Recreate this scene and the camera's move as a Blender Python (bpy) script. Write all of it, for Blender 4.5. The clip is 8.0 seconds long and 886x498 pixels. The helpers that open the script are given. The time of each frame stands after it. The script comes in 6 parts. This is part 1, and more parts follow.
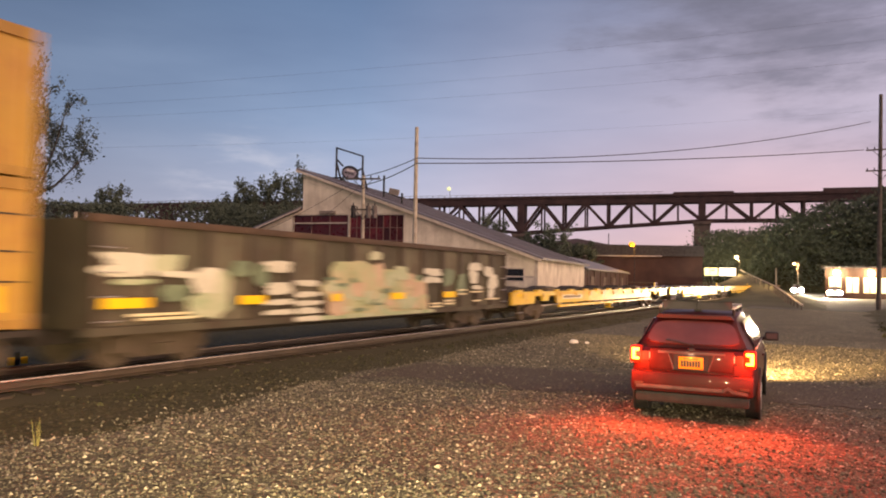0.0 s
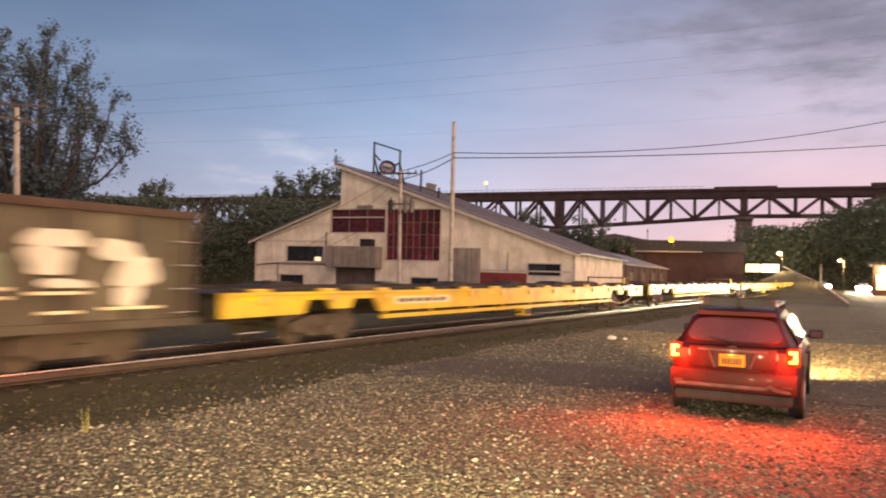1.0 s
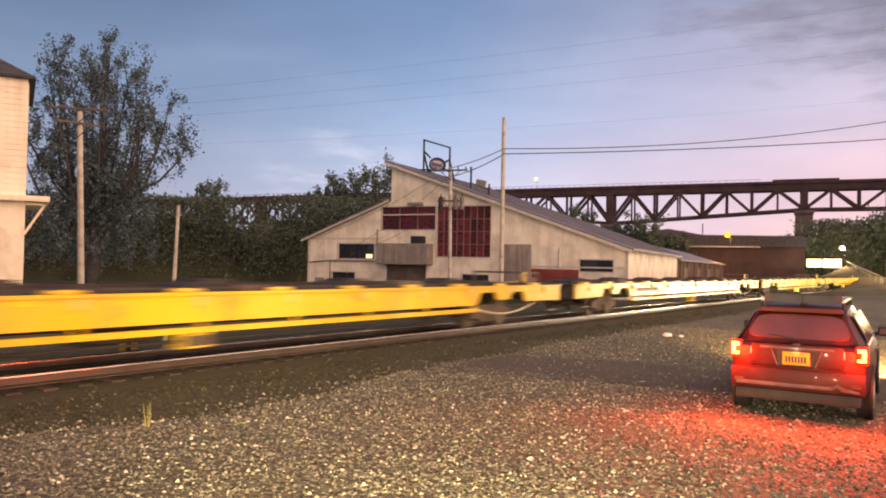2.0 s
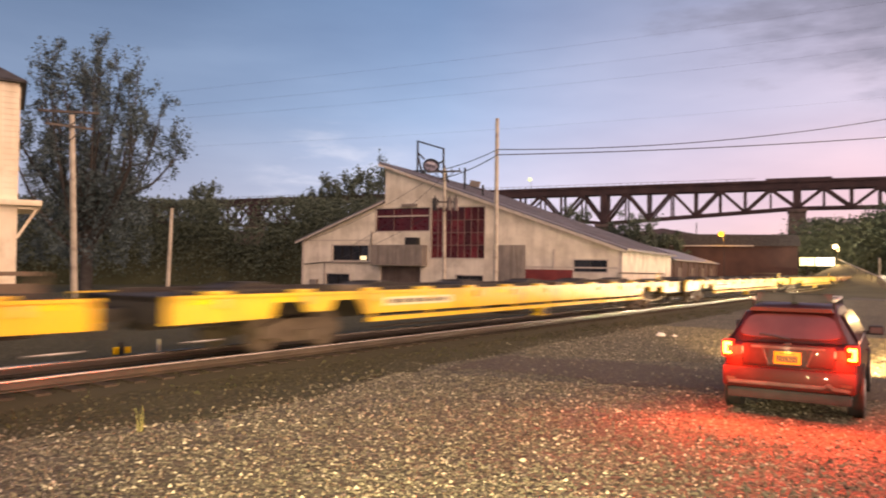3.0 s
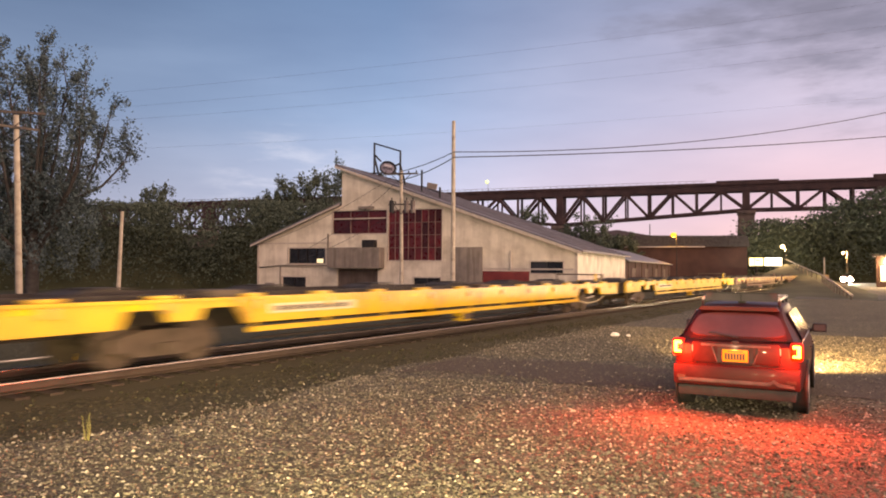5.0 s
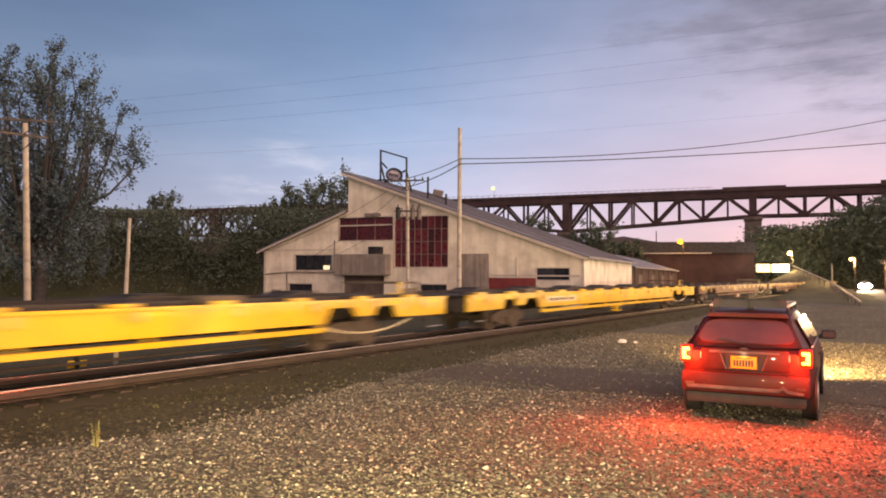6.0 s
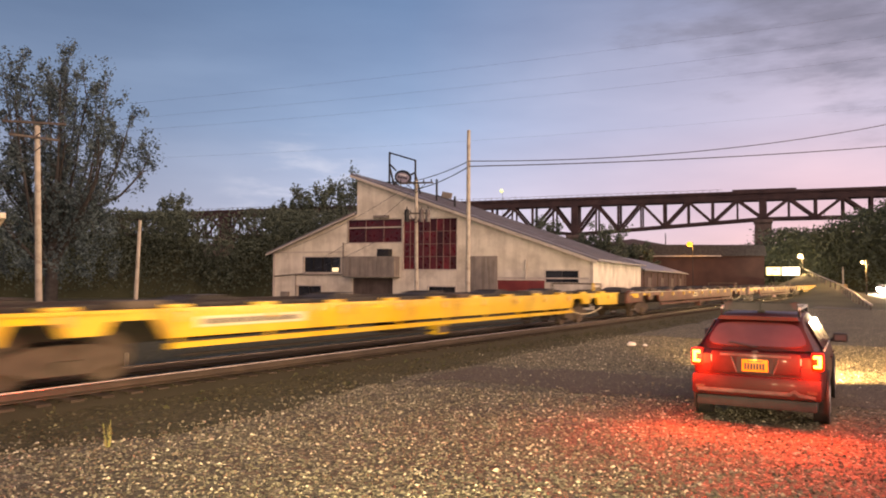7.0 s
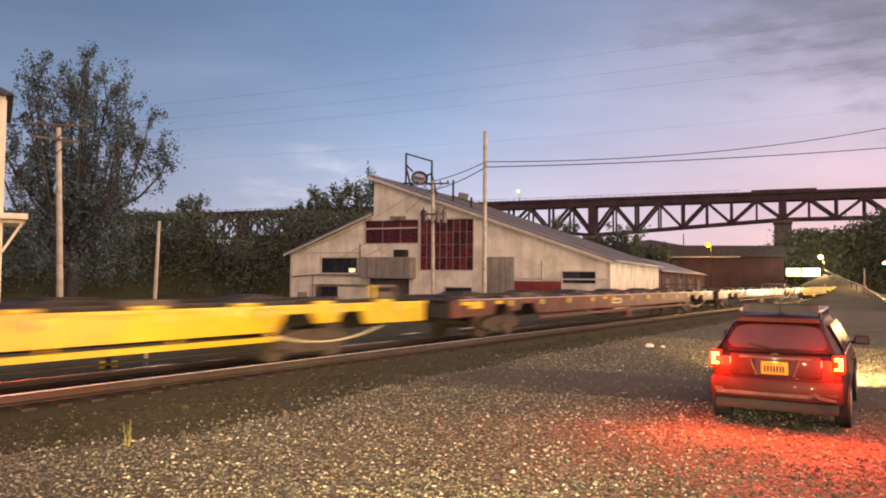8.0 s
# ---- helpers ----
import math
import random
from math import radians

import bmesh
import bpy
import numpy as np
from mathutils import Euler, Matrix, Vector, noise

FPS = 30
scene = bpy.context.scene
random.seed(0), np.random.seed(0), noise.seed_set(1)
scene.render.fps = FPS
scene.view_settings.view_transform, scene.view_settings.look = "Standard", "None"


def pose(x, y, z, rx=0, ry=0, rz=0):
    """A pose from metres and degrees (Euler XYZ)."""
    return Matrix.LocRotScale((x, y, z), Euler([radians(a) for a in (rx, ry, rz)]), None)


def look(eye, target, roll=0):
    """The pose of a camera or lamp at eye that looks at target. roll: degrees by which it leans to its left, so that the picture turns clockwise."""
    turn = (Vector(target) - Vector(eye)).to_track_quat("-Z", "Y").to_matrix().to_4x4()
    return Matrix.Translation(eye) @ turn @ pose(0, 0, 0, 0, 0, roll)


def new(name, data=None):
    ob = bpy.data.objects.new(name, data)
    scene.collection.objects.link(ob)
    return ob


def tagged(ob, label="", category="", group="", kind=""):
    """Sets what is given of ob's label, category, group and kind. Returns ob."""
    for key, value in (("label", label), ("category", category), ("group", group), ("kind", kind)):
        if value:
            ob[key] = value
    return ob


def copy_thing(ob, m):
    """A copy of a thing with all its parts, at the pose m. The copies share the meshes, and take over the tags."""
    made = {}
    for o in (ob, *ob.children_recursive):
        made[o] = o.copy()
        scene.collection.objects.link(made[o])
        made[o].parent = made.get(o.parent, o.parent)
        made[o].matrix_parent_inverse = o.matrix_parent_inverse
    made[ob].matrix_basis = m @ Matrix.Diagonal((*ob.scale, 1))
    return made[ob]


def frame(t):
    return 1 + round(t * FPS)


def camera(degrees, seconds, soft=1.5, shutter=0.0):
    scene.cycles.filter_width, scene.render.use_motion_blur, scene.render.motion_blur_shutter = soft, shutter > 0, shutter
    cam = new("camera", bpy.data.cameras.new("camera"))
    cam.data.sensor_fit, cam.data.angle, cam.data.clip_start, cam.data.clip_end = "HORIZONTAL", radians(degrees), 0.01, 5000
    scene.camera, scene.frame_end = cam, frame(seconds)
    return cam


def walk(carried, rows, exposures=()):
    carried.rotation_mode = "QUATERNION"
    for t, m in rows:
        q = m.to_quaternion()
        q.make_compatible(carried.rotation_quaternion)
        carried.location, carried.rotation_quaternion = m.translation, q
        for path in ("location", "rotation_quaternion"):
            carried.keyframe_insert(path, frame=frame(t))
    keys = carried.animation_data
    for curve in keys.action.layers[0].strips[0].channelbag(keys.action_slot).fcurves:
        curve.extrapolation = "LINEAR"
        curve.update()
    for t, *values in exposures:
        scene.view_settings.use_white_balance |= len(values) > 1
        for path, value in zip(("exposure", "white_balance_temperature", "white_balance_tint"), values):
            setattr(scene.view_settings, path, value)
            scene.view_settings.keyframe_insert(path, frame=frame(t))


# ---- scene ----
cam = camera(62.0, 8.0, soft=1.9, shutter=0.85)
walk(cam, [
    (0.0, pose(0.028, 0.018, 2.018, 92.14, -1.04, 0.17)),
    (0.5, pose(0.037, 0.006, 2.013, 91.99, -1.31, 1.09)),
    (1.0, pose(0.008, -0.011, 2.016, 91.66, -1.40, 2.99)),
    (1.5, pose(-0.048, 0.008, 2.021, 91.42, -1.39, 5.47)),
    (1.7, pose(-0.039, 0.050, 2.008, 91.32, -1.44, 6.34)),
    (2.8, pose(-0.016, 0.009, 2.034, 91.36, -0.85, 7.31)),
    (3.0, pose(0.006, 0.028, 2.032, 91.40, -0.74, 6.48)),
    (3.5, pose(0.037, 0.042, 2.030, 91.47, -0.55, 5.30)),
    (4.0, pose(0.055, 0.040, 2.036, 91.54, -0.40, 4.03)),
    (4.5, pose(0.054, 0.038, 2.031, 91.49, -0.35, 3.17)),
    (6.0, pose(0.025, 0.015, 2.027, 92.13, -0.30, 3.68)),
    (6.5, pose(0.015, 0.012, 2.027, 92.25, -0.31, 4.04)),
    (7.0, pose(0.006, 0.007, 2.023, 92.31, -0.42, 4.33)),
    (7.5, pose(0.003, 0.001, 2.025, 92.35, -0.48, 5.11)),
    (8.0, pose(-0.000, 0.000, 2.030, 92.35, -0.50, 5.60)),
], [(0.0, 0.08, 7600, 10), (0.5, 0.16, 7600, 10), (1.0, 0.3, 7600, 10), (1.7, 0.42, 7600, 10), (2.8, 0.48, 7600, 10), (4.5, 0.42, 7600, 10), (6.0, 0.36, 7600, 10), (8.0, 0.34, 7600, 10)])

# ---- light ----
world = bpy.data.worlds.new("dusk")
scene.world = world
world.use_nodes = True
wn, wl = world.node_tree.nodes, world.node_tree.links
wn.clear()


def wnode(kind, **values):
    nd = wn.new(kind)
    for key, value in values.items():
        nd.inputs[key].default_value = value
    return nd


def ramp_of(nd, stops):
    el = nd.color_ramp.elements
    while len(el) < len(stops):
        el.new(0.5)
    for e, (p, c) in zip(el, stops):
        e.position, e.color = p, (*c, 1)


coord = wn.new("ShaderNodeTexCoord")
split = wn.new("ShaderNodeSeparateXYZ")
wl.new(coord.outputs["Generated"], split.inputs[0])
# height above the horizon -> colour, once for the blue side and once for the afterglow side
up_blue = wn.new("ShaderNodeValToRGB")
ramp_of(up_blue, [(0.0, (0.47, 0.51, 0.68)), (0.07, (0.46, 0.52, 0.76)), (0.20, (0.25, 0.37, 0.64)), (0.36, (0.130, 0.225, 0.44)), (1.0, (0.10, 0.16, 0.32))])
up_pink = wn.new("ShaderNodeValToRGB")
ramp_of(up_pink, [(0.0, (0.78, 0.49, 0.50)), (0.08, (0.67, 0.485, 0.61)), (0.20, (0.50, 0.475, 0.68)), (0.40, (0.18, 0.21, 0.36)), (1.0, (0.09, 0.13, 0.27))])
for nd in (up_blue, up_pink):
    wl.new(split.outputs["Z"], nd.inputs[0])
side = wn.new("ShaderNodeMapRange")
side.inputs["From Min"].default_value, side.inputs["From Max"].default_value = -0.12, 0.38
wl.new(split.outputs["X"], side.inputs["Value"])
glow_mix = wn.new("ShaderNodeMixRGB")
wl.new(side.outputs[0], glow_mix.inputs["Fac"])
wl.new(up_blue.outputs[0], glow_mix.inputs[1])
wl.new(up_pink.outputs[0], glow_mix.inputs[2])
# thin clouds
stretch = wn.new("ShaderNodeMapping")
stretch.inputs["Scale"].default_value = (1.6, 1.6, 7.0)
wl.new(coord.outputs["Generated"], stretch.inputs[0])
cloud = wnode("ShaderNodeTexNoise", Scale=2.1, Detail=5.0, Roughness=0.52)
wl.new(stretch.outputs[0], cloud.inputs["Vector"])
cloud_pick = wn.new("ShaderNodeValToRGB")
ramp_of(cloud_pick, [(0.30, (0.90, 0.91, 0.93)), (0.50, (1.0, 1.0, 1.0)), (0.72, (1.16, 1.13, 1.10))])
wl.new(cloud.outputs[0], cloud_pick.inputs[0])
cloud_mul = wn.new("ShaderNodeMixRGB")
cloud_mul.blend_type = "MULTIPLY"
cloud_mul.inputs["Fac"].default_value = 0.85
wl.new(glow_mix.outputs[0], cloud_mul.inputs[1])
wl.new(cloud_pick.outputs[0], cloud_mul.inputs[2])
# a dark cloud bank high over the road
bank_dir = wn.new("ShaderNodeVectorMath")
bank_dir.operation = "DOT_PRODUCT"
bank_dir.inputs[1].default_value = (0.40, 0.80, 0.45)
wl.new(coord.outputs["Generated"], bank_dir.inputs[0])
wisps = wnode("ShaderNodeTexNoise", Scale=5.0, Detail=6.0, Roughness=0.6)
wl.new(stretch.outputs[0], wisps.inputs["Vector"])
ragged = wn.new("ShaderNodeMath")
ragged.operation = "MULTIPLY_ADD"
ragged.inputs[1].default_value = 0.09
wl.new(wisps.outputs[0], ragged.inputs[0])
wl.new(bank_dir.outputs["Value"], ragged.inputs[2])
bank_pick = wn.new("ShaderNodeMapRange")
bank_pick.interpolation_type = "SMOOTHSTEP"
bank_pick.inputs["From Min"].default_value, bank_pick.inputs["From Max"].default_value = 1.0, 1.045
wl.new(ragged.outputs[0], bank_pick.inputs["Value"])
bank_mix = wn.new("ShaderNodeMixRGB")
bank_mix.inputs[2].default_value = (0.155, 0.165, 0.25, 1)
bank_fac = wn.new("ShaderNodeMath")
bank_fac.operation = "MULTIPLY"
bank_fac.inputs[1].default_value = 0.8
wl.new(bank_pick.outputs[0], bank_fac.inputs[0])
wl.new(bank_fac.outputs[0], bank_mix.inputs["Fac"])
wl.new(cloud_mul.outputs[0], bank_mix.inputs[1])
# unseen sunset afterglow, added behind and right of the camera to brighten facades
toward = wn.new("ShaderNodeVectorMath")
toward.operation = "DOT_PRODUCT"
toward.inputs[1].default_value = (0.78, -0.60, 0.16)
wl.new(coord.outputs["Generated"], toward.inputs[0])
lobe = wn.new("ShaderNodeMapRange")
lobe.interpolation_type = "SMOOTHSTEP"
lobe.inputs["From Min"].default_value, lobe.inputs["From Max"].default_value = 0.12, 1.0
wl.new(toward.outputs["Value"], lobe.inputs["Value"])
glow_add = wn.new("ShaderNodeMixRGB")
glow_add.blend_type = "ADD"
glow_add.inputs[2].default_value = (2.5, 1.6, 1.2, 1)
wl.new(lobe.outputs[0], glow_add.inputs["Fac"])
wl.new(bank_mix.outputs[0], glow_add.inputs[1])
# the sky is dimmer away from the sunset
dim = wn.new("ShaderNodeMapRange")
dim.interpolation_type = "SMOOTHSTEP"
dim.inputs["From Min"].default_value, dim.inputs["From Max"].default_value = -0.62, 0.0
dim.inputs["To Min"].default_value, dim.inputs["To Max"].default_value = 0.66, 1.0
wl.new(split.outputs["X"], dim.inputs["Value"])
dim_mul = wn.new("ShaderNodeMixRGB")
dim_mul.blend_type = "MULTIPLY"
dim_mul.inputs["Fac"].default_value = 1.0
wl.new(glow_add.outputs[0], dim_mul.inputs[1])
wl.new(dim.outputs[0], dim_mul.inputs[2])
# bright wisps low over the woods
low_dir = wn.new("ShaderNodeVectorMath")
low_dir.operation = "DOT_PRODUCT"
low_dir.inputs[1].default_value = (-0.25, 0.965, 0.075)
wl.new(coord.outputs["Generated"], low_dir.inputs[0])
low_pick = wn.new("ShaderNodeMapRange")
low_pick.interpolation_type = "SMOOTHSTEP"
low_pick.inputs["From Min"].default_value, low_pick.inputs["From Max"].default_value = 0.990, 0.9995
wl.new(low_dir.outputs["Value"], low_pick.inputs["Value"])
wisp_pick = wn.new("ShaderNodeMapRange")
wisp_pick.interpolation_type = "SMOOTHSTEP"
wisp_pick.inputs["From Min"].default_value, wisp_pick.inputs["From Max"].default_value = 0.42, 0.66
wl.new(wisps.outputs[0], wisp_pick.inputs["Value"])
wisp_fac = wn.new("ShaderNodeMath")
wisp_fac.operation = "MULTIPLY"
wisp_soft = wn.new("ShaderNodeMath")
wisp_soft.operation = "MULTIPLY"
wisp_soft.inputs[1].default_value = 0.5
wl.new(low_pick.outputs[0], wisp_soft.inputs[0])
wl.new(wisp_soft.outputs[0], wisp_fac.inputs[0])
wl.new(wisp_pick.outputs[0], wisp_fac.inputs[1])
wisp_mix = wn.new("ShaderNodeMixRGB")
wisp_mix.inputs[2].default_value = (0.66, 0.70, 0.88, 1)
wl.new(wisp_fac.outputs[0], wisp_mix.inputs["Fac"])
wl.new(dim_mul.outputs[0], wisp_mix.inputs[1])
sky_out = wnode("ShaderNodeBackground", Strength=1.0)
wl.new(wisp_mix.outputs[0], sky_out.inputs["Color"])
world_out = wn.new("ShaderNodeOutputWorld")
wl.new(sky_out.outputs[0], world_out.inputs[0])


def spot(name, eye, target, power, colour, size, blend=0.6, radius=0.08):
    data = bpy.data.lights.new(name, "SPOT")
    data.energy, data.color, data.spot_size, data.spot_blend, data.shadow_soft_size = power, colour, radians(size), blend, radius
    ob = new(name, data)
    ob.matrix_basis = look(eye, target)
    return ob


def point(name, eye, power, colour, radius=0.15):
    data = bpy.data.lights.new(name, "POINT")
    data.energy, data.color, data.shadow_soft_size = power, colour, radius
    ob = new(name, data)
    ob.location = eye
    return ob


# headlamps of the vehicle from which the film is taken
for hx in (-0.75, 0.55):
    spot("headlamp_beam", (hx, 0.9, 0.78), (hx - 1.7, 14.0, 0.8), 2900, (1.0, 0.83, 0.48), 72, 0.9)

# ---- materials ----


def surface(name, c1, c2, scale=3.0, rough=0.75, metal=0.0, bump=0.25, fine=40.0, stain=None, stain_scale=0.6, stain_at=0.55, emit=None, strength=0.0, rand=0.0, coords="Object", spec=0.4, bump_dist=0.02, coat=0.0):
    m = bpy.data.materials.new(name)
    m.use_nodes = True
    nt = m.node_tree
    nodes, links = nt.nodes, nt.links
    bsdf = nodes["Principled BSDF"]
    bsdf.inputs["Roughness"].default_value = rough
    bsdf.inputs["Metallic"].default_value = metal
    bsdf.inputs["Specular IOR Level"].default_value = spec
    bsdf.inputs["Coat Weight"].default_value = coat
    tc = nodes.new("ShaderNodeTexCoord")
    n1 = nodes.new("ShaderNodeTexNoise")
    n1.inputs["Scale"].default_value, n1.inputs["Detail"].default_value = scale, 6.0
    links.new(tc.outputs[coords], n1.inputs["Vector"])
    r1 = nodes.new("ShaderNodeValToRGB")
    ramp_of(r1, [(0.32, c1), (0.68, c2)])
    links.new(n1.outputs[0], r1.inputs[0])
    colour = r1.outputs[0]
    if stain:
        n2 = nodes.new("ShaderNodeTexNoise")
        n2.inputs["Scale"].default_value, n2.inputs["Detail"].default_value, n2.inputs["Roughness"].default_value = stain_scale, 8.0, 0.65
        links.new(tc.outputs[coords], n2.inputs["Vector"])
        r2 = nodes.new("ShaderNodeValToRGB")
        ramp_of(r2, [(stain_at - 0.08, (0, 0, 0)), (stain_at + 0.12, (1, 1, 1))])
        links.new(n2.outputs[0], r2.inputs[0])
        mx = nodes.new("ShaderNodeMixRGB")
        mx.inputs[2].default_value = (*stain, 1)
        links.new(r2.outputs[0], mx.inputs["Fac"])
        links.new(colour, mx.inputs[1])
        colour = mx.outputs[0]
    if rand:
        info = nodes.new("ShaderNodeObjectInfo")
        hsv = nodes.new("ShaderNodeHueSaturation")
        mr = nodes.new("ShaderNodeMapRange")
        mr.inputs["To Min"].default_value, mr.inputs["To Max"].default_value = 1 - rand, 1 + rand
        links.new(info.outputs["Random"], mr.inputs["Value"])
        links.new(mr.outputs[0], hsv.inputs["Value"])
        links.new(colour, hsv.inputs["Color"])
        colour = hsv.outputs[0]
    links.new(colour, bsdf.inputs["Base Color"])
    n3 = nodes.new("ShaderNodeTexNoise")
    n3.inputs["Scale"].default_value, n3.inputs["Detail"].default_value = fine, 4.0
    links.new(tc.outputs[coords], n3.inputs["Vector"])
    if bump:
        bp = nodes.new("ShaderNodeBump")
        bp.inputs["Strength"].default_value, bp.inputs["Distance"].default_value = bump, bump_dist
        links.new(n3.outputs[0], bp.inputs["Height"])
        links.new(bp.outputs[0], bsdf.inputs["Normal"])
    rr = nodes.new("ShaderNodeMapRange")
    rr.inputs["To Min"].default_value, rr.inputs["To Max"].default_value = max(0.03, rough - 0.12), min(1.0, rough + 0.12)
    links.new(n3.outputs[0], rr.inputs["Value"])
    links.new(rr.outputs[0], bsdf.inputs["Roughness"])
    if emit:
        bsdf.inputs["Emission Color"].default_value = (*emit, 1)
        bsdf.inputs["Emission Strength"].default_value = strength
    return m


def leafy(name, c1, c2, lo=0.55, hi=1.45):
    m = surface(name, c1, c2, 2.0, 0.8, 0, 0)
    nt = m.node_tree
    geo = nt.nodes.new("ShaderNodeNewGeometry")
    hsv = nt.nodes.new("ShaderNodeHueSaturation")
    mr = nt.nodes.new("ShaderNodeMapRange")
    mr.inputs["To Min"].default_value, mr.inputs["To Max"].default_value = lo, hi
    bsdf = nt.nodes["Principled BSDF"]
    old = bsdf.inputs["Base Color"].links[0].from_socket
    nt.links.new(geo.outputs["Random Per Island"], mr.inputs["Value"])
    nt.links.new(mr.outputs[0], hsv.inputs["Value"])
    nt.links.new(old, hsv.inputs["Color"])
    nt.links.new(hsv.outputs[0], bsdf.inputs["Base Color"])
    return m


def pebbly(name, c1, c2, c3):
    """Stones that differ one by one."""
    m = surface(name, c1, c2, 9.0, 0.85, 0, 0.3, 60)
    nt = m.node_tree
    geo = nt.nodes.new("ShaderNodeNewGeometry")
    rp = nt.nodes.new("ShaderNodeValToRGB")
    ramp_of(rp, [(0.0, c1), (0.45, c2), (0.8, c2), (1.0, c3)])
    nt.links.new(geo.outputs["Random Per Island"], rp.inputs[0])
    nt.links.new(rp.outputs[0], nt.nodes["Principled BSDF"].inputs["Base Color"])
    return m




def gravelly(name, base, stones_from, stones_to, pale, scale):
    """Packed earth thick with small stones: cells of differing tone, with relief."""
    m = surface(name, base[0], base[1], 0.8, 0.9, 0, 0)
    nt = m.node_tree
    nodes, links = nt.nodes, nt.links
    bsdf = nodes["Principled BSDF"]
    earth = bsdf.inputs["Base Color"].links[0].from_socket
    tc = nodes.new("ShaderNodeTexCoord")
    vo = nodes.new("ShaderNodeTexVoronoi")
    vo.inputs["Scale"].default_value, vo.inputs["Randomness"].default_value = scale, 1.0
    links.new(tc.outputs["Object"], vo.inputs["Vector"])
    pick = nodes.new("ShaderNodeSeparateColor")
    links.new(vo.outputs["Color"], pick.inputs[0])
    tone = nodes.new("ShaderNodeValToRGB")
    ramp_of(tone, [(0.0, stones_from), (0.7, stones_to), (0.9, stones_to), (1.0, pale)])
    links.new(pick.outputs[0], tone.inputs[0])
    cover = nodes.new("ShaderNodeTexNoise")
    cover.inputs["Scale"].default_value, cover.inputs["Detail"].default_value = 0.55, 5.0
    links.new(tc.outputs["Object"], cover.inputs["Vector"])
    much = nodes.new("ShaderNodeMapRange")
    much.inputs["From Min"].default_value, much.inputs["From Max"].default_value = 0.30, 0.55
    much.inputs["To Min"].default_value = 0.45
    links.new(cover.outputs[0], much.inputs["Value"])
    mx = nodes.new("ShaderNodeMixRGB")
    links.new(much.outputs[0], mx.inputs["Fac"])
    links.new(earth, mx.inputs[1])
    links.new(tone.outputs[0], mx.inputs[2])
    links.new(mx.outputs[0], bsdf.inputs["Base Color"])
    bp = nodes.new("ShaderNodeBump")
    bp.invert = True
    bp.inputs["Strength"].default_value, bp.inputs["Distance"].default_value = 0.9, 0.03
    links.new(vo.outputs["Distance"], bp.inputs["Height"])
    links.new(bp.outputs[0], bsdf.inputs["Normal"])
    return m


M = {}
M["dirt"] = gravelly("gravelly_dirt", ((0.050, 0.044, 0.027), (0.082, 0.072, 0.046)), (0.028, 0.025, 0.016), (0.15, 0.132, 0.088), (0.42, 0.385, 0.28), 24.0)
M["verge"] = gravelly("dark_cinder_verge", ((0.026, 0.025, 0.009), (0.054, 0.051, 0.020)), (0.02, 0.019, 0.007), (0.066, 0.062, 0.025), (0.15, 0.13, 0.08), 20.0)
M["asphalt"] = surface("worn_asphalt", (0.045, 0.043, 0.042), (0.085, 0.08, 0.075), 1.0, 0.8, 0, 0.4, 90, stain=(0.03, 0.03, 0.03), stain_scale=0.25)
M["field"] = surface("dark_field", (0.02, 0.026, 0.012), (0.05, 0.055, 0.028), 0.25, 0.95, 0, 0.4, 6)
M["pebble"] = pebbly("limestone_pebbles", (0.040, 0.036, 0.024), (0.17, 0.155, 0.108), (0.54, 0.50, 0.375))
M["ballast"] = pebbly("railway_ballast", (0.022, 0.020, 0.010), (0.055, 0.050, 0.026), (0.16, 0.145, 0.085))
M["tie"] = surface("creosoted_tie", (0.03, 0.022, 0.015), (0.06, 0.046, 0.032), 5, 0.9, 0, 0.5, 25, rand=0.3)
M["rail"] = surface("worn_rail_side", (0.040, 0.028, 0.016), (0.075, 0.054, 0.032), 2, 0.40, 0.0, 0.02, 40, spec=1.0)
M["railtop"] = surface("polished_rail_head", (0.42, 0.37, 0.31), (0.54, 0.49, 0.41), 3, 0.24, 1.0, 0.01, 60)
M["yellow"] = surface("freight_yellow_paint", (0.66, 0.40, 0.012), (0.72, 0.50, 0.055), 0.42, 0.34, 0, 0.03, 25, stain=(0.36, 0.20, 0.04), stain_scale=1.3, stain_at=0.62)
# paler yellow; on the far flatcars it holds headlight wash as colour
M["yellow_pale"] = surface("pale_yellow_paint", (0.62, 0.42, 0.11), (0.76, 0.53, 0.16), 1.5, 0.30, 0, 0.03, 25, stain=(0.3, 0.2, 0.1), stain_scale=1.4, stain_at=0.6)
M["placard"] = surface("white_placard", (0.62, 0.54, 0.32), (0.76, 0.69, 0.46), 4, 0.6, 0, 0.05, 30)
M["mark"] = surface("dark_marking", (0.10, 0.09, 0.07), (0.14, 0.12, 0.1), 4, 0.7, 0, 0)
M["under"] = surface("dark_underframe", (0.022, 0.019, 0.017), (0.06, 0.05, 0.042), 3, 0.75, 0.2, 0.3, 30)
M["truck"] = surface("dusty_cast_steel", (0.075, 0.058, 0.042), (0.14, 0.11, 0.08), 4, 0.7, 0.25, 0.3, 30)
M["gondola"] = surface("weathered_gondola_steel", (0.058, 0.053, 0.035), (0.105, 0.095, 0.064), 1.2, 0.7, 0.1, 0.2, 20, stain=(0.07, 0.05, 0.033), stain_scale=1.0, stain_at=0.58)
M["rim"] = surface("rust_red_rim", (0.045, 0.03, 0.02), (0.085, 0.052, 0.035), 2.5, 0.7, 0.1, 0.2, 30)
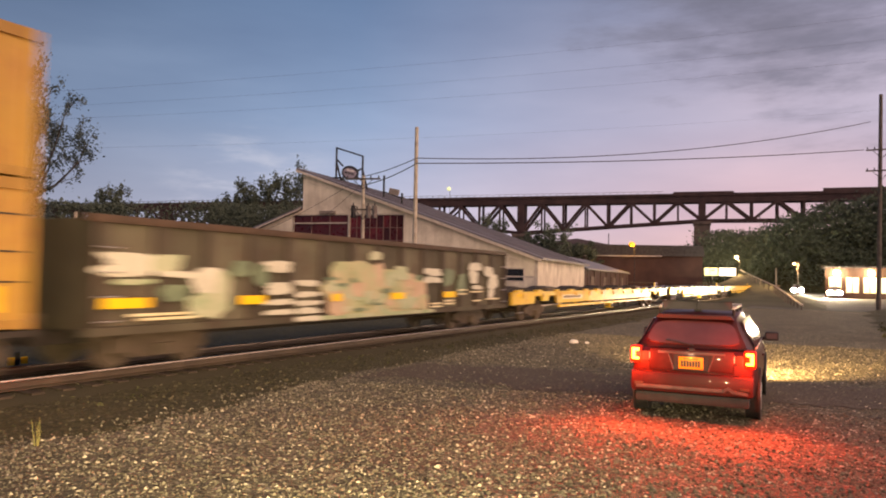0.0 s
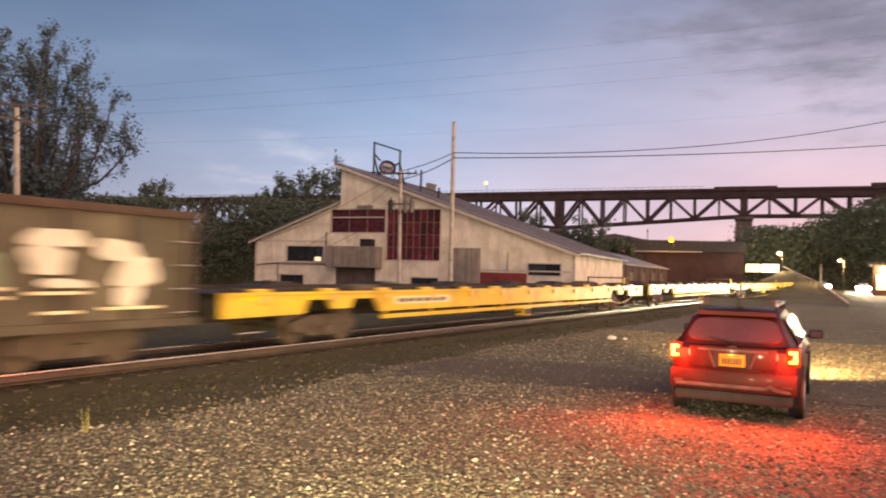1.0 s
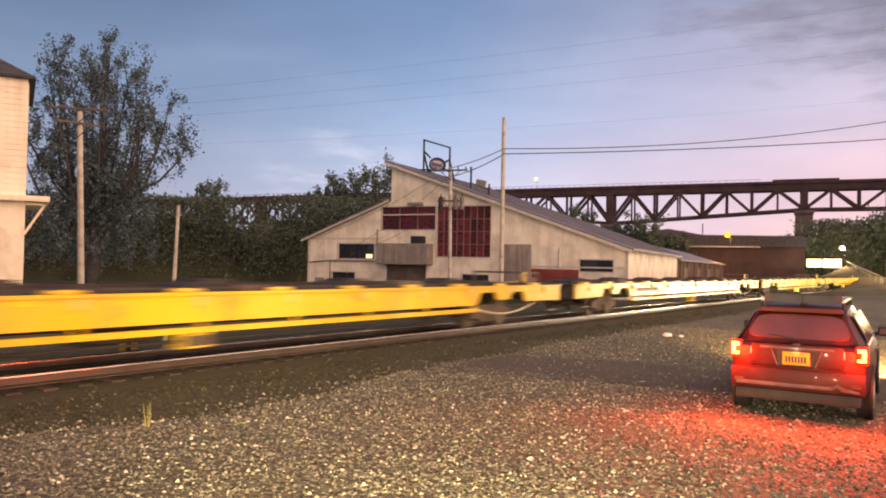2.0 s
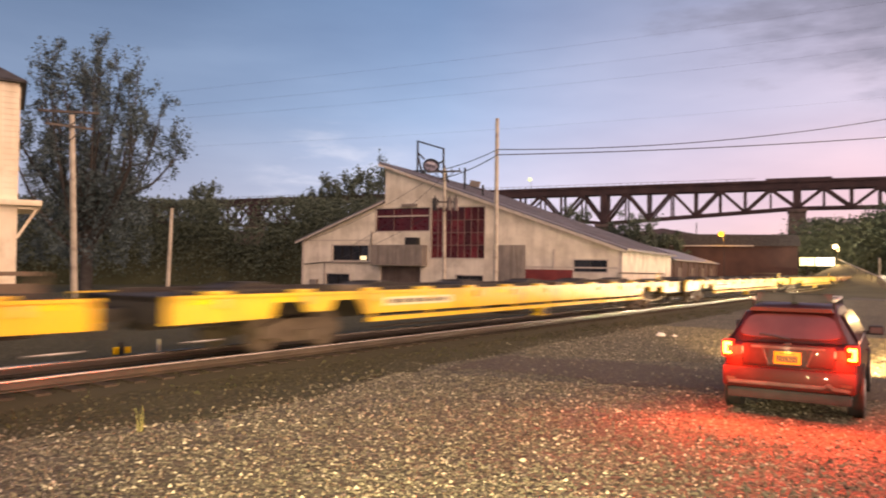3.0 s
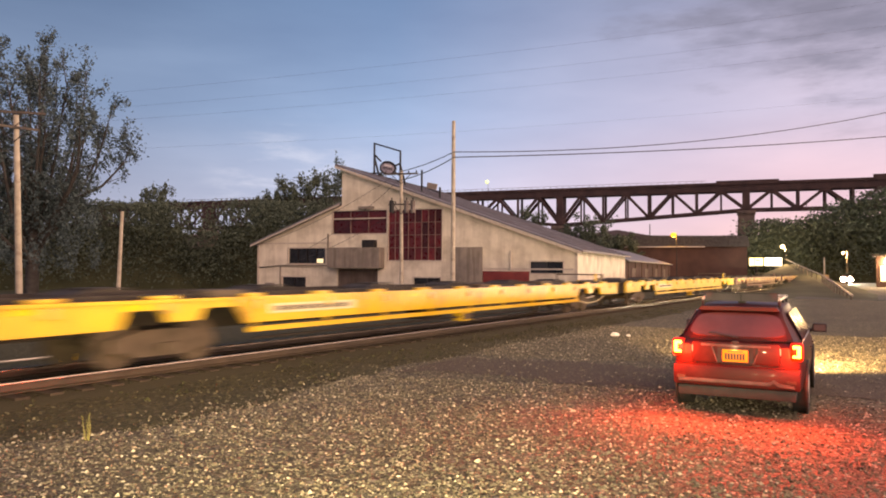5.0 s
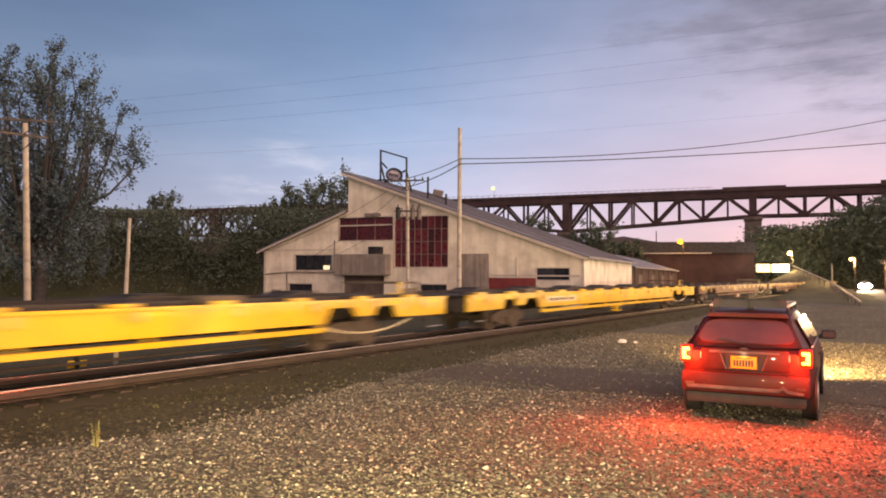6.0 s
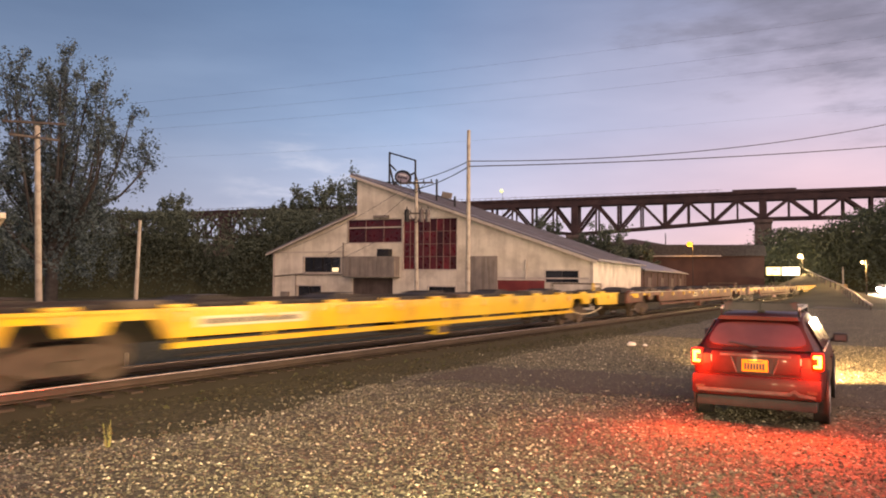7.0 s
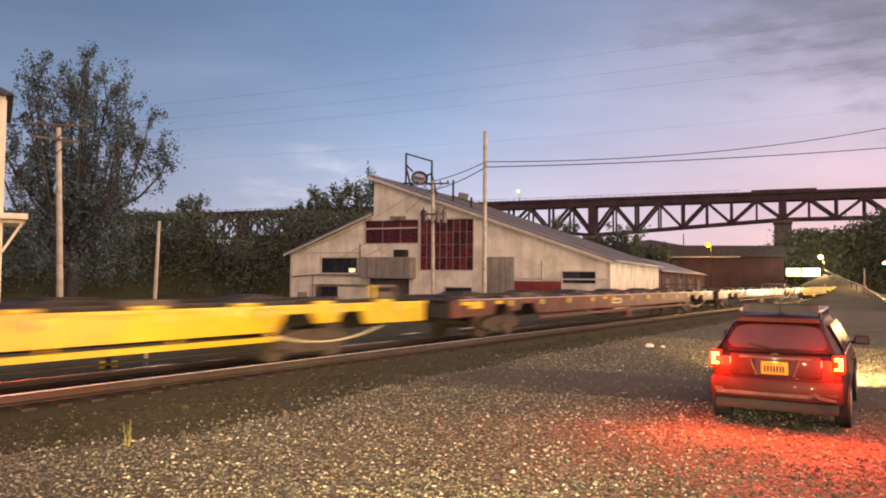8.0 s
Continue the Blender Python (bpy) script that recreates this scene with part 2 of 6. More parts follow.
M["spray"] = surface("pale_spray_paint", (0.36, 0.38, 0.25), (0.48, 0.48, 0.34), 1.4, 0.55, 0, 0.05, 30, stain=(0.24, 0.33, 0.18), stain_scale=1.8, stain_at=0.52)
M["spray2"] = surface("mint_spray_paint", (0.26, 0.32, 0.17), (0.40, 0.43, 0.25), 1.6, 0.55, 0, 0.05, 30, stain=(0.46, 0.36, 0.23), stain_scale=1.2, stain_at=0.50)
M["spray3"] = surface("white_spray_paint", (0.46, 0.45, 0.36), (0.60, 0.58, 0.48), 2.0, 0.55, 0, 0.05, 30)
M["spray4"] = surface("rose_spray_paint", (0.42, 0.30, 0.20), (0.50, 0.38, 0.27), 2.4, 0.55, 0, 0.05, 30)
M["spray5"] = surface("dark_green_spray_paint", (0.10, 0.14, 0.09), (0.18, 0.23, 0.14), 2.4, 0.55, 0, 0.05, 30)
M["reflector"] = surface("yellow_reflective_tape", (0.85, 0.52, 0.01), (0.9, 0.58, 0.02), 5, 0.35, 0, 0)
M["container"] = surface("yellow_container_paint", (0.42, 0.25, 0.045), (0.54, 0.34, 0.075), 1.0, 0.5, 0, 0.1, 20, stain=(0.36, 0.18, 0.05), stain_scale=1.0, stain_at=0.58)
M["brown"] = surface("brown_flatcar_paint", (0.10, 0.035, 0.026), (0.19, 0.07, 0.05), 1.4, 0.32, 0.05, 0.04, 25, stain=(0.06, 0.04, 0.03), stain_scale=1.2)
M["steel"] = surface("worn_bright_steel", (0.42, 0.4, 0.36), (0.6, 0.57, 0.52), 3, 0.35, 0.9, 0.1, 40)
M["siding"] = surface("chalky_white_siding", (0.63, 0.585, 0.475), (0.78, 0.725, 0.60), 0.8, 0.8, 0, 0.15, 25, stain=(0.47, 0.425, 0.335), stain_scale=0.5, stain_at=0.55)
M["siding2"] = surface("grey_plank_siding", (0.20, 0.175, 0.15), (0.28, 0.245, 0.205), 1.6, 0.85, 0, 0.2, 25)
M["roof"] = surface("grey_metal_roof", (0.13, 0.135, 0.16), (0.21, 0.21, 0.24), 0.5, 0.55, 0.2, 0.1, 12)
M["trim"] = surface("weathered_trim", (0.42, 0.37, 0.31), (0.54, 0.49, 0.42), 3, 0.8, 0, 0.2, 30)
M["redpane"] = surface("dark_red_pane", (0.065, 0.008, 0.012), (0.13, 0.016, 0.02), 0.9, 0.3, 0, 0.05, 4, rand=0.6)
M["darkpane"] = surface("dark_window_pane", (0.012, 0.012, 0.014), (0.03, 0.03, 0.034), 2, 0.15, 0, 0.02, 5, rand=0.3)
M["maroon"] = surface("maroon_panel", (0.13, 0.02, 0.02), (0.2, 0.035, 0.03), 1.2, 0.7, 0, 0.1, 20)
M["iron"] = surface("dark_iron", (0.018, 0.018, 0.02), (0.04, 0.038, 0.038), 3, 0.6, 0.4, 0.1, 30)
M["wood_pole"] = surface("weathered_pole_wood", (0.36, 0.32, 0.25), (0.50, 0.455, 0.37), 2.5, 0.85, 0, 0.35, 22, stain=(0.16, 0.13, 0.1), stain_scale=1.3, stain_at=0.6)
M["dark_wood"] = surface("dark_pole_wood", (0.06, 0.05, 0.045), (0.11, 0.095, 0.08), 3, 0.85, 0, 0.3, 25)
M["wire"] = surface("black_cable", (0.02, 0.02, 0.022), (0.03, 0.03, 0.032), 5, 0.6, 0, 0)
M["bridge"] = surface("rusty_bridge_steel", (0.035, 0.022, 0.024), (0.07, 0.042, 0.042), 0.3, 0.8, 0.2, 0.1, 4)
M["stone"] = surface("sooty_pier_stone", (0.07, 0.055, 0.05), (0.13, 0.1, 0.085), 0.6, 0.9, 0, 0.4, 3)
# bluish leaf tone: veil and sky light are put into the colour
M["leaf"] = leafy("dusk_foliage", (0.048, 0.074, 0.078), (0.070, 0.10, 0.104), 0.8, 1.2)
# thicket leaves paled, with the lift of the haze put into the colour
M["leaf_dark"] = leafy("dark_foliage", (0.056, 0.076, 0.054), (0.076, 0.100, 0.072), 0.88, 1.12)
M["bark"] = surface("grey_bark", (0.032, 0.030, 0.028), (0.062, 0.057, 0.052), 3, 0.9, 0, 0.5, 18)
M["cream"] = surface("cream_lap_siding", (0.66, 0.58, 0.42), (0.76, 0.69, 0.53), 1.0, 0.7, 0, 0.15, 25, stain=(0.52, 0.44, 0.3), stain_scale=0.8, stain_at=0.6)
M["shingle"] = surface("dark_roofing", (0.03, 0.03, 0.034), (0.06, 0.058, 0.06), 3, 0.85, 0, 0.4, 15)
# the red glare over the car is put into its paint colour
M["paint"] = surface("dark_car_paint", (0.036, 0.005, 0.005), (0.052, 0.008, 0.007), 0.6, 0.46, 0.0, 0.02, 120, coat=0.1, spec=0.25, stain=(0.075, 0.02, 0.016), stain_scale=2.0, stain_at=0.62)
M["trimblack"] = surface("black_plastic", (0.018, 0.017, 0.017), (0.032, 0.03, 0.03), 8, 0.6, 0, 0.1, 80)
M["silver"] = surface("silver_trim", (0.38, 0.36, 0.35), (0.5, 0.48, 0.46), 6, 0.35, 0.7, 0.03, 60)
# a reddish sky reflection is mixed into the glass's base colour
M["carglass"] = surface("reddish_car_glass", (0.075, 0.04, 0.04), (0.11, 0.058, 0.058), 2, 0.08, 0, 0, spec=0.8)
M["tyre"] = surface("tyre_rubber", (0.018, 0.018, 0.018), (0.03, 0.03, 0.03), 12, 0.85, 0, 0.3, 60)
M["alloy"] = surface("alloy_wheel", (0.3, 0.3, 0.3), (0.4, 0.4, 0.4), 6, 0.4, 0.8, 0.05, 40)
M["taillens"] = surface("lit_red_lens", (0.20, 0.008, 0.006), (0.26, 0.012, 0.008), 6, 0.45, 0, 0, emit=(1.0, 0.03, 0.01), strength=0.7)
M["bulb"] = surface("lit_brake_bulb", (0.9, 0.5, 0.2), (0.9, 0.5, 0.2), 6, 0.3, 0, 0, emit=(1.0, 0.40, 0.05), strength=9.0)
M["lens"] = surface("clear_lens", (0.5, 0.42, 0.38), (0.6, 0.5, 0.45), 6, 0.25, 0, 0)
M["plate"] = surface("orange_yellow_plate", (0.75, 0.36, 0.015), (0.82, 0.42, 0.03), 6, 0.5, 0, 0)
M["blue"] = surface("dark_blue_marking", (0.05, 0.03, 0.03), (0.07, 0.04, 0.04), 6, 0.5, 0, 0)
M["sign_white"] = surface("lit_billboard_face", (0.8, 0.8, 0.76), (0.85, 0.85, 0.82), 2, 0.6, 0, 0, emit=(1.0, 0.93, 0.74), strength=2.6)
M["sign_yellow"] = surface("lit_yellow_billboard_face", (0.8, 0.75, 0.5), (0.85, 0.8, 0.6), 2, 0.6, 0, 0, emit=(1.0, 0.80, 0.34), strength=2.0)
M["orange_lamp"] = surface("sodium_lamp_glow", (0.9, 0.5, 0.1), (0.9, 0.5, 0.1), 2, 0.5, 0, 0, emit=(1.0, 0.36, 0.02), strength=1.5)
M["white_lamp"] = surface("warm_lamp_glow", (0.9, 0.8, 0.6), (0.9, 0.8, 0.6), 2, 0.5, 0, 0, emit=(1.0, 0.78, 0.42), strength=4.0)
M["head_glow"] = surface("headlamp_glow", (0.9, 0.9, 0.9), (0.9, 0.9, 0.9), 2, 0.5, 0, 0, emit=(1.0, 0.90, 0.70), strength=4000)
M["green_lamp"] = surface("pale_green_lamp_glow", (0.8, 0.9, 0.6), (0.8, 0.9, 0.6), 2, 0.5, 0, 0, emit=(0.80, 0.90, 0.42), strength=0.8)
M["window_glow"] = surface("lit_window", (0.8, 0.75, 0.6), (0.8, 0.75, 0.6), 2, 0.5, 0, 0, emit=(1.0, 0.80, 0.48), strength=0.8)
M["brick_far"] = surface("brown_wall", (0.045, 0.026, 0.024), (0.075, 0.042, 0.036), 0.4, 0.9, 0, 0.2, 4)
M["galv"] = surface("galvanised_guardrail", (0.32, 0.30, 0.28), (0.45, 0.42, 0.4), 2, 0.45, 0.6, 0.1, 20)
M["garage"] = surface("dark_brown_door", (0.09, 0.068, 0.058), (0.14, 0.108, 0.09), 1.5, 0.8, 0, 0.2, 20)
M["mullion"] = surface("dull_red_mullion", (0.16, 0.10, 0.09), (0.24, 0.16, 0.14), 3, 0.7, 0, 0.1, 30)
# darker gravel tone that holds the painted shade of the band
M["lane"] = gravelly("shaded_gravel_band", ((0.065, 0.052, 0.04), (0.10, 0.08, 0.06)), (0.055, 0.043, 0.032), (0.11, 0.088, 0.064), (0.22, 0.18, 0.13), 34.0)
M["fairing"] = surface("smoked_plastic", (0.05, 0.042, 0.045), (0.08, 0.066, 0.07), 4, 0.45, 0, 0.02, 60, spec=0.3)
M["post_steel"] = surface("brown_post_steel", (0.045, 0.034, 0.026), (0.075, 0.056, 0.042), 2.0, 0.7, 0.1, 0.2, 25)
M["container_rib"] = surface("dull_yellow_rail_paint", (0.27, 0.15, 0.03), (0.36, 0.21, 0.045), 2.0, 0.55, 0, 0.1, 25)
M["sign_face"] = surface("faded_sign_face", (0.22, 0.20, 0.24), (0.34, 0.31, 0.35), 3, 0.6, 0, 0.05, 30)
M["tank"] = surface("weathered_grey_tank", (0.12, 0.10, 0.09), (0.19, 0.165, 0.15), 3, 0.55, 0.2, 0.1, 30)
M["gondola_pale"] = surface("pale_gondola_steel", (0.098, 0.090, 0.060), (0.155, 0.14, 0.094), 1.2, 0.7, 0.1, 0.2, 20, stain=(0.09, 0.06, 0.04), stain_scale=1.4, stain_at=0.56)
M["scuffed"] = surface("scuffed_trim", (0.06, 0.05, 0.048), (0.12, 0.10, 0.092), 5, 0.55, 0.1, 0.1, 40)
M["glare_lamp"] = surface("glaring_lamp", (0.9, 0.8, 0.6), (0.9, 0.8, 0.6), 2, 0.5, 0, 0, emit=(1.0, 0.70, 0.36), strength=350)
M["weed"] = surface("dry_weed", (0.22, 0.22, 0.07), (0.36, 0.34, 0.12), 6, 0.8, 0, 0)
M["litter"] = surface("white_litter", (0.6, 0.58, 0.54), (0.75, 0.73, 0.7), 6, 0.8, 0, 0.2, 20)



def streak(m, tone, much=0.6, across=2.2, along=0.22, at=0.52):
    """Rain-drawn vertical streaks over a material's colour."""
    nt = m.node_tree
    nodes, links = nt.nodes, nt.links
    bsdf = nodes["Principled BSDF"]
    old = bsdf.inputs["Base Color"].links[0].from_socket
    tc = nodes.new("ShaderNodeTexCoord")
    mp = nodes.new("ShaderNodeMapping")
    mp.inputs["Scale"].default_value = (across, across, along)
    links.new(tc.outputs["Object"], mp.inputs[0])
    nz = nodes.new("ShaderNodeTexNoise")
    nz.inputs["Scale"].default_value, nz.inputs["Detail"].default_value, nz.inputs["Roughness"].default_value = 1.0, 7.0, 0.62
    links.new(mp.outputs[0], nz.inputs["Vector"])
    mr = nodes.new("ShaderNodeMapRange")
    mr.inputs["From Min"].default_value, mr.inputs["From Max"].default_value = at - 0.06, at + 0.2
    mr.inputs["To Max"].default_value = much
    links.new(nz.outputs[0], mr.inputs["Value"])
    mx = nodes.new("ShaderNodeMixRGB")
    mx.inputs[2].default_value = (*tone, 1)
    links.new(mr.outputs[0], mx.inputs["Fac"])
    links.new(old, mx.inputs[1])
    links.new(mx.outputs[0], bsdf.inputs["Base Color"])


streak(M["siding"], (0.38, 0.33, 0.25), 0.42)
streak(M["siding2"], (0.10, 0.085, 0.07), 0.7, 4.0)
streak(M["cream"], (0.42, 0.34, 0.22), 0.5)
streak(M["yellow"], (0.30, 0.19, 0.06), 0.55, 1.6, 0.5, 0.55)
streak(M["yellow_pale"], (0.25, 0.18, 0.09), 0.6, 1.6, 0.5)
streak(M["gondola"], (0.045, 0.03, 0.022), 0.7, 1.8)
streak(M["gondola_pale"], (0.05, 0.036, 0.026), 0.6, 1.8)
streak(M["container"], (0.25, 0.13, 0.03), 0.5, 1.6)
streak(M["roof"], (0.20, 0.12, 0.09), 0.45, 0.8, 0.8)
streak(M["garage"], (0.05, 0.036, 0.03), 0.6, 3.0)

# ---- mesh tools ----
Z3 = Matrix.Identity(4)


def add_box(bm, x0, x1, y0, y1, z0, z1, bevel=0.0, m=Z3):
    made = bmesh.ops.create_cube(bm, size=1.0, matrix=m @ Matrix.Translation(((x0 + x1) / 2, (y0 + y1) / 2, (z0 + z1) / 2)) @ Matrix.Diagonal((abs(x1 - x0), abs(y1 - y0), abs(z1 - z0), 1)))
    if bevel:
        edges = list({e for v in made["verts"] for e in v.link_edges})
        bmesh.ops.bevel(bm, geom=edges, offset=bevel, segments=2, affect="EDGES", profile=0.6)
    return bm


def add_bar(bm, p, q, r0, r1=None, sides=8, square=False):
    """A bar from p to q."""
    p, q = Vector(p), Vector(q)
    r1 = r0 if r1 is None else r1
    way = q - p
    turn = way.to_track_quat("Z", "Y").to_matrix().to_4x4()
    bmesh.ops.create_cone(bm, cap_ends=True, segments=4 if square else sides, radius1=r0, radius2=r1, depth=way.length,
                          matrix=Matrix.Translation((p + q) / 2) @ turn @ (pose(0, 0, 0, 0, 0, 45) if square else Z3))
    return bm


def add_prism(bm, outline, y0, y1, m=Z3):
    """An outline in x and z pulled along y."""
    a = [bm.verts.new(m @ Vector((x, y0, z))) for x, z in outline]
    b = [bm.verts.new(m @ Vector((x, y1, z))) for x, z in outline]
    bm.faces.new(a)
    bm.faces.new(b[::-1])
    n = len(a)
    for i in range(n):
        bm.faces.new((a[i], b[i], b[(i + 1) % n], a[(i + 1) % n]))
    return bm


def finish(bm, mat, smooth=0):
    bmesh.ops.recalc_face_normals(bm, faces=bm.faces)
    me = bpy.data.meshes.new("mesh")
    bm.to_mesh(me)
    bm.free()
    me.materials.append(mat)
    if smooth:
        me.polygons.foreach_set("use_smooth", [True] * len(me.polygons))
        me.set_sharp_from_angle(angle=radians(smooth))
    return me


def part(name, bm, mat, parent=None, label="", smooth=0, m=None):
    ob = new(name, finish(bm, mat, smooth) if isinstance(bm, bmesh.types.BMesh) else bm)
    ob.parent = parent
    if m is not None:
        ob.matrix_basis = m
    return tagged(ob, label) if label else ob


def box(name, dims, mat, parent=None, bevel=0.0, label="", m=None):
    return part(name, add_box(bmesh.new(), *dims, bevel), mat, parent, label, 40 if bevel else 0, m)


def bar(name, p, q, r, mat, parent=None, r1=None, square=False, label="", sides=8):
    return part(name, add_bar(bmesh.new(), p, q, r, r1, sides, square), mat, parent, label, 0 if square else 40)


def thing(name, m, label, category, group="", kind=""):
    ob = new(name)
    ob.matrix_basis = m
    return tagged(ob, label, category, group, kind)


def mesh_from(verts, faces, mat):
    me = bpy.data.meshes.new("mesh")
    me.from_pydata(verts, [], faces)
    me.materials.append(mat)
    return me


rng = np.random.default_rng(7)


def leaves(points, size, mat, spread=0.4):
    """Small folded leaf clumps at the given points."""
    n = len(points)
    d = rng.normal(size=(n, 3))
    d /= np.linalg.norm(d, axis=1)[:, None]
    e = np.cross(d, rng.normal(size=(n, 3)))
    e /= np.linalg.norm(e, axis=1)[:, None]
    s = size * rng.uniform(1 - spread, 1 + spread, n)[:, None]
    k = np.cross(d, e)
    p = np.asarray(points)
    v = np.stack([p - d * s, p + e * s * 0.55 + k * s * 0.2, p + d * s, p - e * s * 0.55 + k * s * 0.2], 1).reshape(-1, 3)
    i = np.arange(n)[:, None] * 4
    f = np.concatenate([i + [0, 1, 2], i + [0, 2, 3]], 0)
    return mesh_from(v.tolist(), f.tolist(), mat)


def stones(centres, sizes, mat):
    """Many irregular stones as one mesh: skewed octahedra, eight faces each."""
    base = np.array([(1, 0, 0), (0, 1, 0), (-1, 0, 0), (0, -1, 0), (0, 0, 1), (0, 0, -1)], float)
    tri = np.array([(0, 1, 4), (1, 2, 4), (2, 3, 4), (3, 0, 4), (1, 0, 5), (2, 1, 5), (3, 2, 5), (0, 3, 5)])
    n = len(centres)
    ang = rng.uniform(0, 6.283, n)
    c, s = np.cos(ang), np.sin(ang)
    v = base[None] * rng.uniform(0.6, 1.3, (n, 6, 1)) * sizes[:, None, None] * np.array([1, 0.8, 0.62])
    v = v + rng.normal(size=(n, 6, 3)) * sizes[:, None, None] * 0.16
    x = v[..., 0] * c[:, None] - v[..., 1] * s[:, None]
    y = v[..., 0] * s[:, None] + v[..., 1] * c[:, None]
    v = np.stack([x, y, v[..., 2]], -1) + np.asarray(centres)[:, None]
    f = (tri[None] + 6 * np.arange(n)[:, None, None]).reshape(-1, 3)
    return mesh_from(v.reshape(-1, 3).tolist(), f.tolist(), mat)


# ---- the plan: along the railway, and along the shed's front ----
HEAD = 28.1
TRACK = pose(0, 0, 0, 0, 0, 90 - HEAD)  # x runs along the railway, y to the far side of it
TY = 12.45  # centre line of the track
RAIL_Z = 0.25
SHED = pose(-18.37, 59.22, 0, 0, 0, -19)  # x along the front, y into the shed
BRIDGE = pose(-24.35, 270.35, 0, 0, 0, -18.5)  # x along the bridge


def on_track(x, y, z=0.0):
    return TRACK @ Vector((x, y, z))

# ---- ground ----


def sheet(name, x0, x1, y0, y1, nx, ny, height, mat, m=TRACK, label="", category="", kind="structure"):
    """A ground sheet over a grid in the railway's plan."""
    xs, ys = np.linspace(x0, x1, nx + 1), np.linspace(y0, y1, ny + 1)
    verts = [(x, y, height(x, y)) for y in ys for x in xs]
    w = nx + 1
    faces = [(j * w + i, j * w + i + 1, (j + 1) * w + i + 1, (j + 1) * w + i) for j in range(ny) for i in range(nx)]
    me = mesh_from(verts, faces, mat)
    me.polygons.foreach_set("use_smooth", [True] * len(me.polygons))
    ob = new(name, me)
    ob.matrix_basis = m
    return tagged(ob, label, category, "", kind)


def wob(x, y, s=1.0):
    return noise.noise(Vector((x * s, y * s, 3.7)))


def lot_edge(x):
    return 8.85 - 0.75 * math.exp(-((x - 7.3) / 2.2) ** 2) + 0.35 * wob(x, 0, 0.35) + 0.25 * wob(x, 9, 1.3)


sheet("ground", -900, 2600, -1700, 1700, 8, 8, lambda x, y: -0.06, M["field"], label="dark open ground reaching to the horizon", category="ground")
sheet("gravel_lot", -30, 62, -14, 10.4, 150, 60, lambda x, y: 0.018 * wob(x, y, 0.9) + 0.03 * wob(x, y, 0.25) - 0.16 * max(0.0, min(1.0, (y - lot_edge(x)) / 0.8)), M["dirt"],
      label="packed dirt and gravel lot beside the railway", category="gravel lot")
sheet("verge", -40, 160, 7.6, 11.3, 260, 14, lambda x, y: -0.015 + 0.05 * wob(x, y, 1.4) - 0.25 * max(0.0, lot_edge(x) - 0.25 - y), M["verge"], label="dark cinder strip with low weeds beside the ballast", category="verge")
sheet("far_verge", -60, 220, 13.7, 44, 60, 14, lambda x, y: 0.0 + 0.12 * wob(x, y, 0.3), M["verge"], label="dark weedy ground behind the railway", category="verge")
sheet("road", 62, 330, -30, 6.5, 40, 8, lambda x, y: 0.01, M["asphalt"], label="worn asphalt road running off beside the railway", category="road")


def ballast_height(x, y):
    a = abs(y - TY)
    return 0.035 - 0.16 * max(0.0, a - 1.45) + 0.02 * wob(x, y, 3)


sheet("ballast_bed", -45, 330, TY - 2.3, TY + 2.3, 500, 14, ballast_height, M["ballast"], label="raised bed of dark crushed-stone ballast", category="ballast")

# a dark band across the lot: ground outside the beams, shaded by colour
shade_rows = []
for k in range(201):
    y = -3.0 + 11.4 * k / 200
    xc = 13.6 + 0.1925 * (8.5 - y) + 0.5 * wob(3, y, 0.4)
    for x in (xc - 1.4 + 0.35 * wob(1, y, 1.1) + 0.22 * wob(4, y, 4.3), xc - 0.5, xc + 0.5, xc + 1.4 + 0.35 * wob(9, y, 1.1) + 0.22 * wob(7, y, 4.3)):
        shade_rows.append((x, y, 0.018 * wob(x, y, 0.9) + 0.03 * wob(x, y, 0.25) + 0.009))
shade_ob = new("shade_band", mesh_from(shade_rows, [(4 * k + i, 4 * k + i + 1, 4 * k + i + 5, 4 * k + i + 4) for k in range(200) for i in range(3)], M["lane"]))
shade_ob.matrix_basis = TRACK
tagged(shade_ob, "dark band of shade painted across the gravel", "lane", kind="structure")

# loose stones: pale gravel on the lot, darker ballast by the track
n = 240000
px = 2.5 + 24 * rng.random(n) ** 1.25
py = rng.uniform(-5, 10.4, n)
keep = []
for x, y in zip(px.tolist(), py.tolist()):
    # fewer pale stones where the shade band is painted
    lane = abs((x - 13.6) - 0.55 * (8.5 - y) * 0.35 - 0.6 * wob(x, y, 0.4))
    if (y < lot_edge(x) or rng.random() < 0.5 * math.exp((lot_edge(x) - y) / 0.28)) and (lane > 1.9 or rng.random() < 0.22) and rng.random() < 0.78 + 0.4 * wob(x, y, 0.7) + 0.3 * wob(x, y, 2.1):
        keep.append((x, y))
keep = np.array(keep)
size = 0.008 + 0.023 * rng.random(len(keep)) ** 2.3
pts = np.c_[keep, size * 0.25 + np.array([0.018 * wob(x, y, 0.9) + 0.03 * wob(x, y, 0.25) if y < lot_edge(x) + 0.05 else -0.005 + 0.05 * wob(x, y, 1.4) for x, y in keep])]
gravel = new("gravel", stones(pts, size, M["pebble"]))
gravel.matrix_basis = TRACK
tagged(gravel, "pale limestone gravel strewn over the lot", "gravel", kind="stuff")
n = 15000
bx = rng.uniform(-2, 42, n)
by = rng.uniform(8.8, TY + 2.0, n)
bz = np.where(by > 11.2, [ballast_height(x, y) for x, y in zip(bx, by)], -0.02)
size = 0.016 + 0.03 * rng.random(n) ** 2
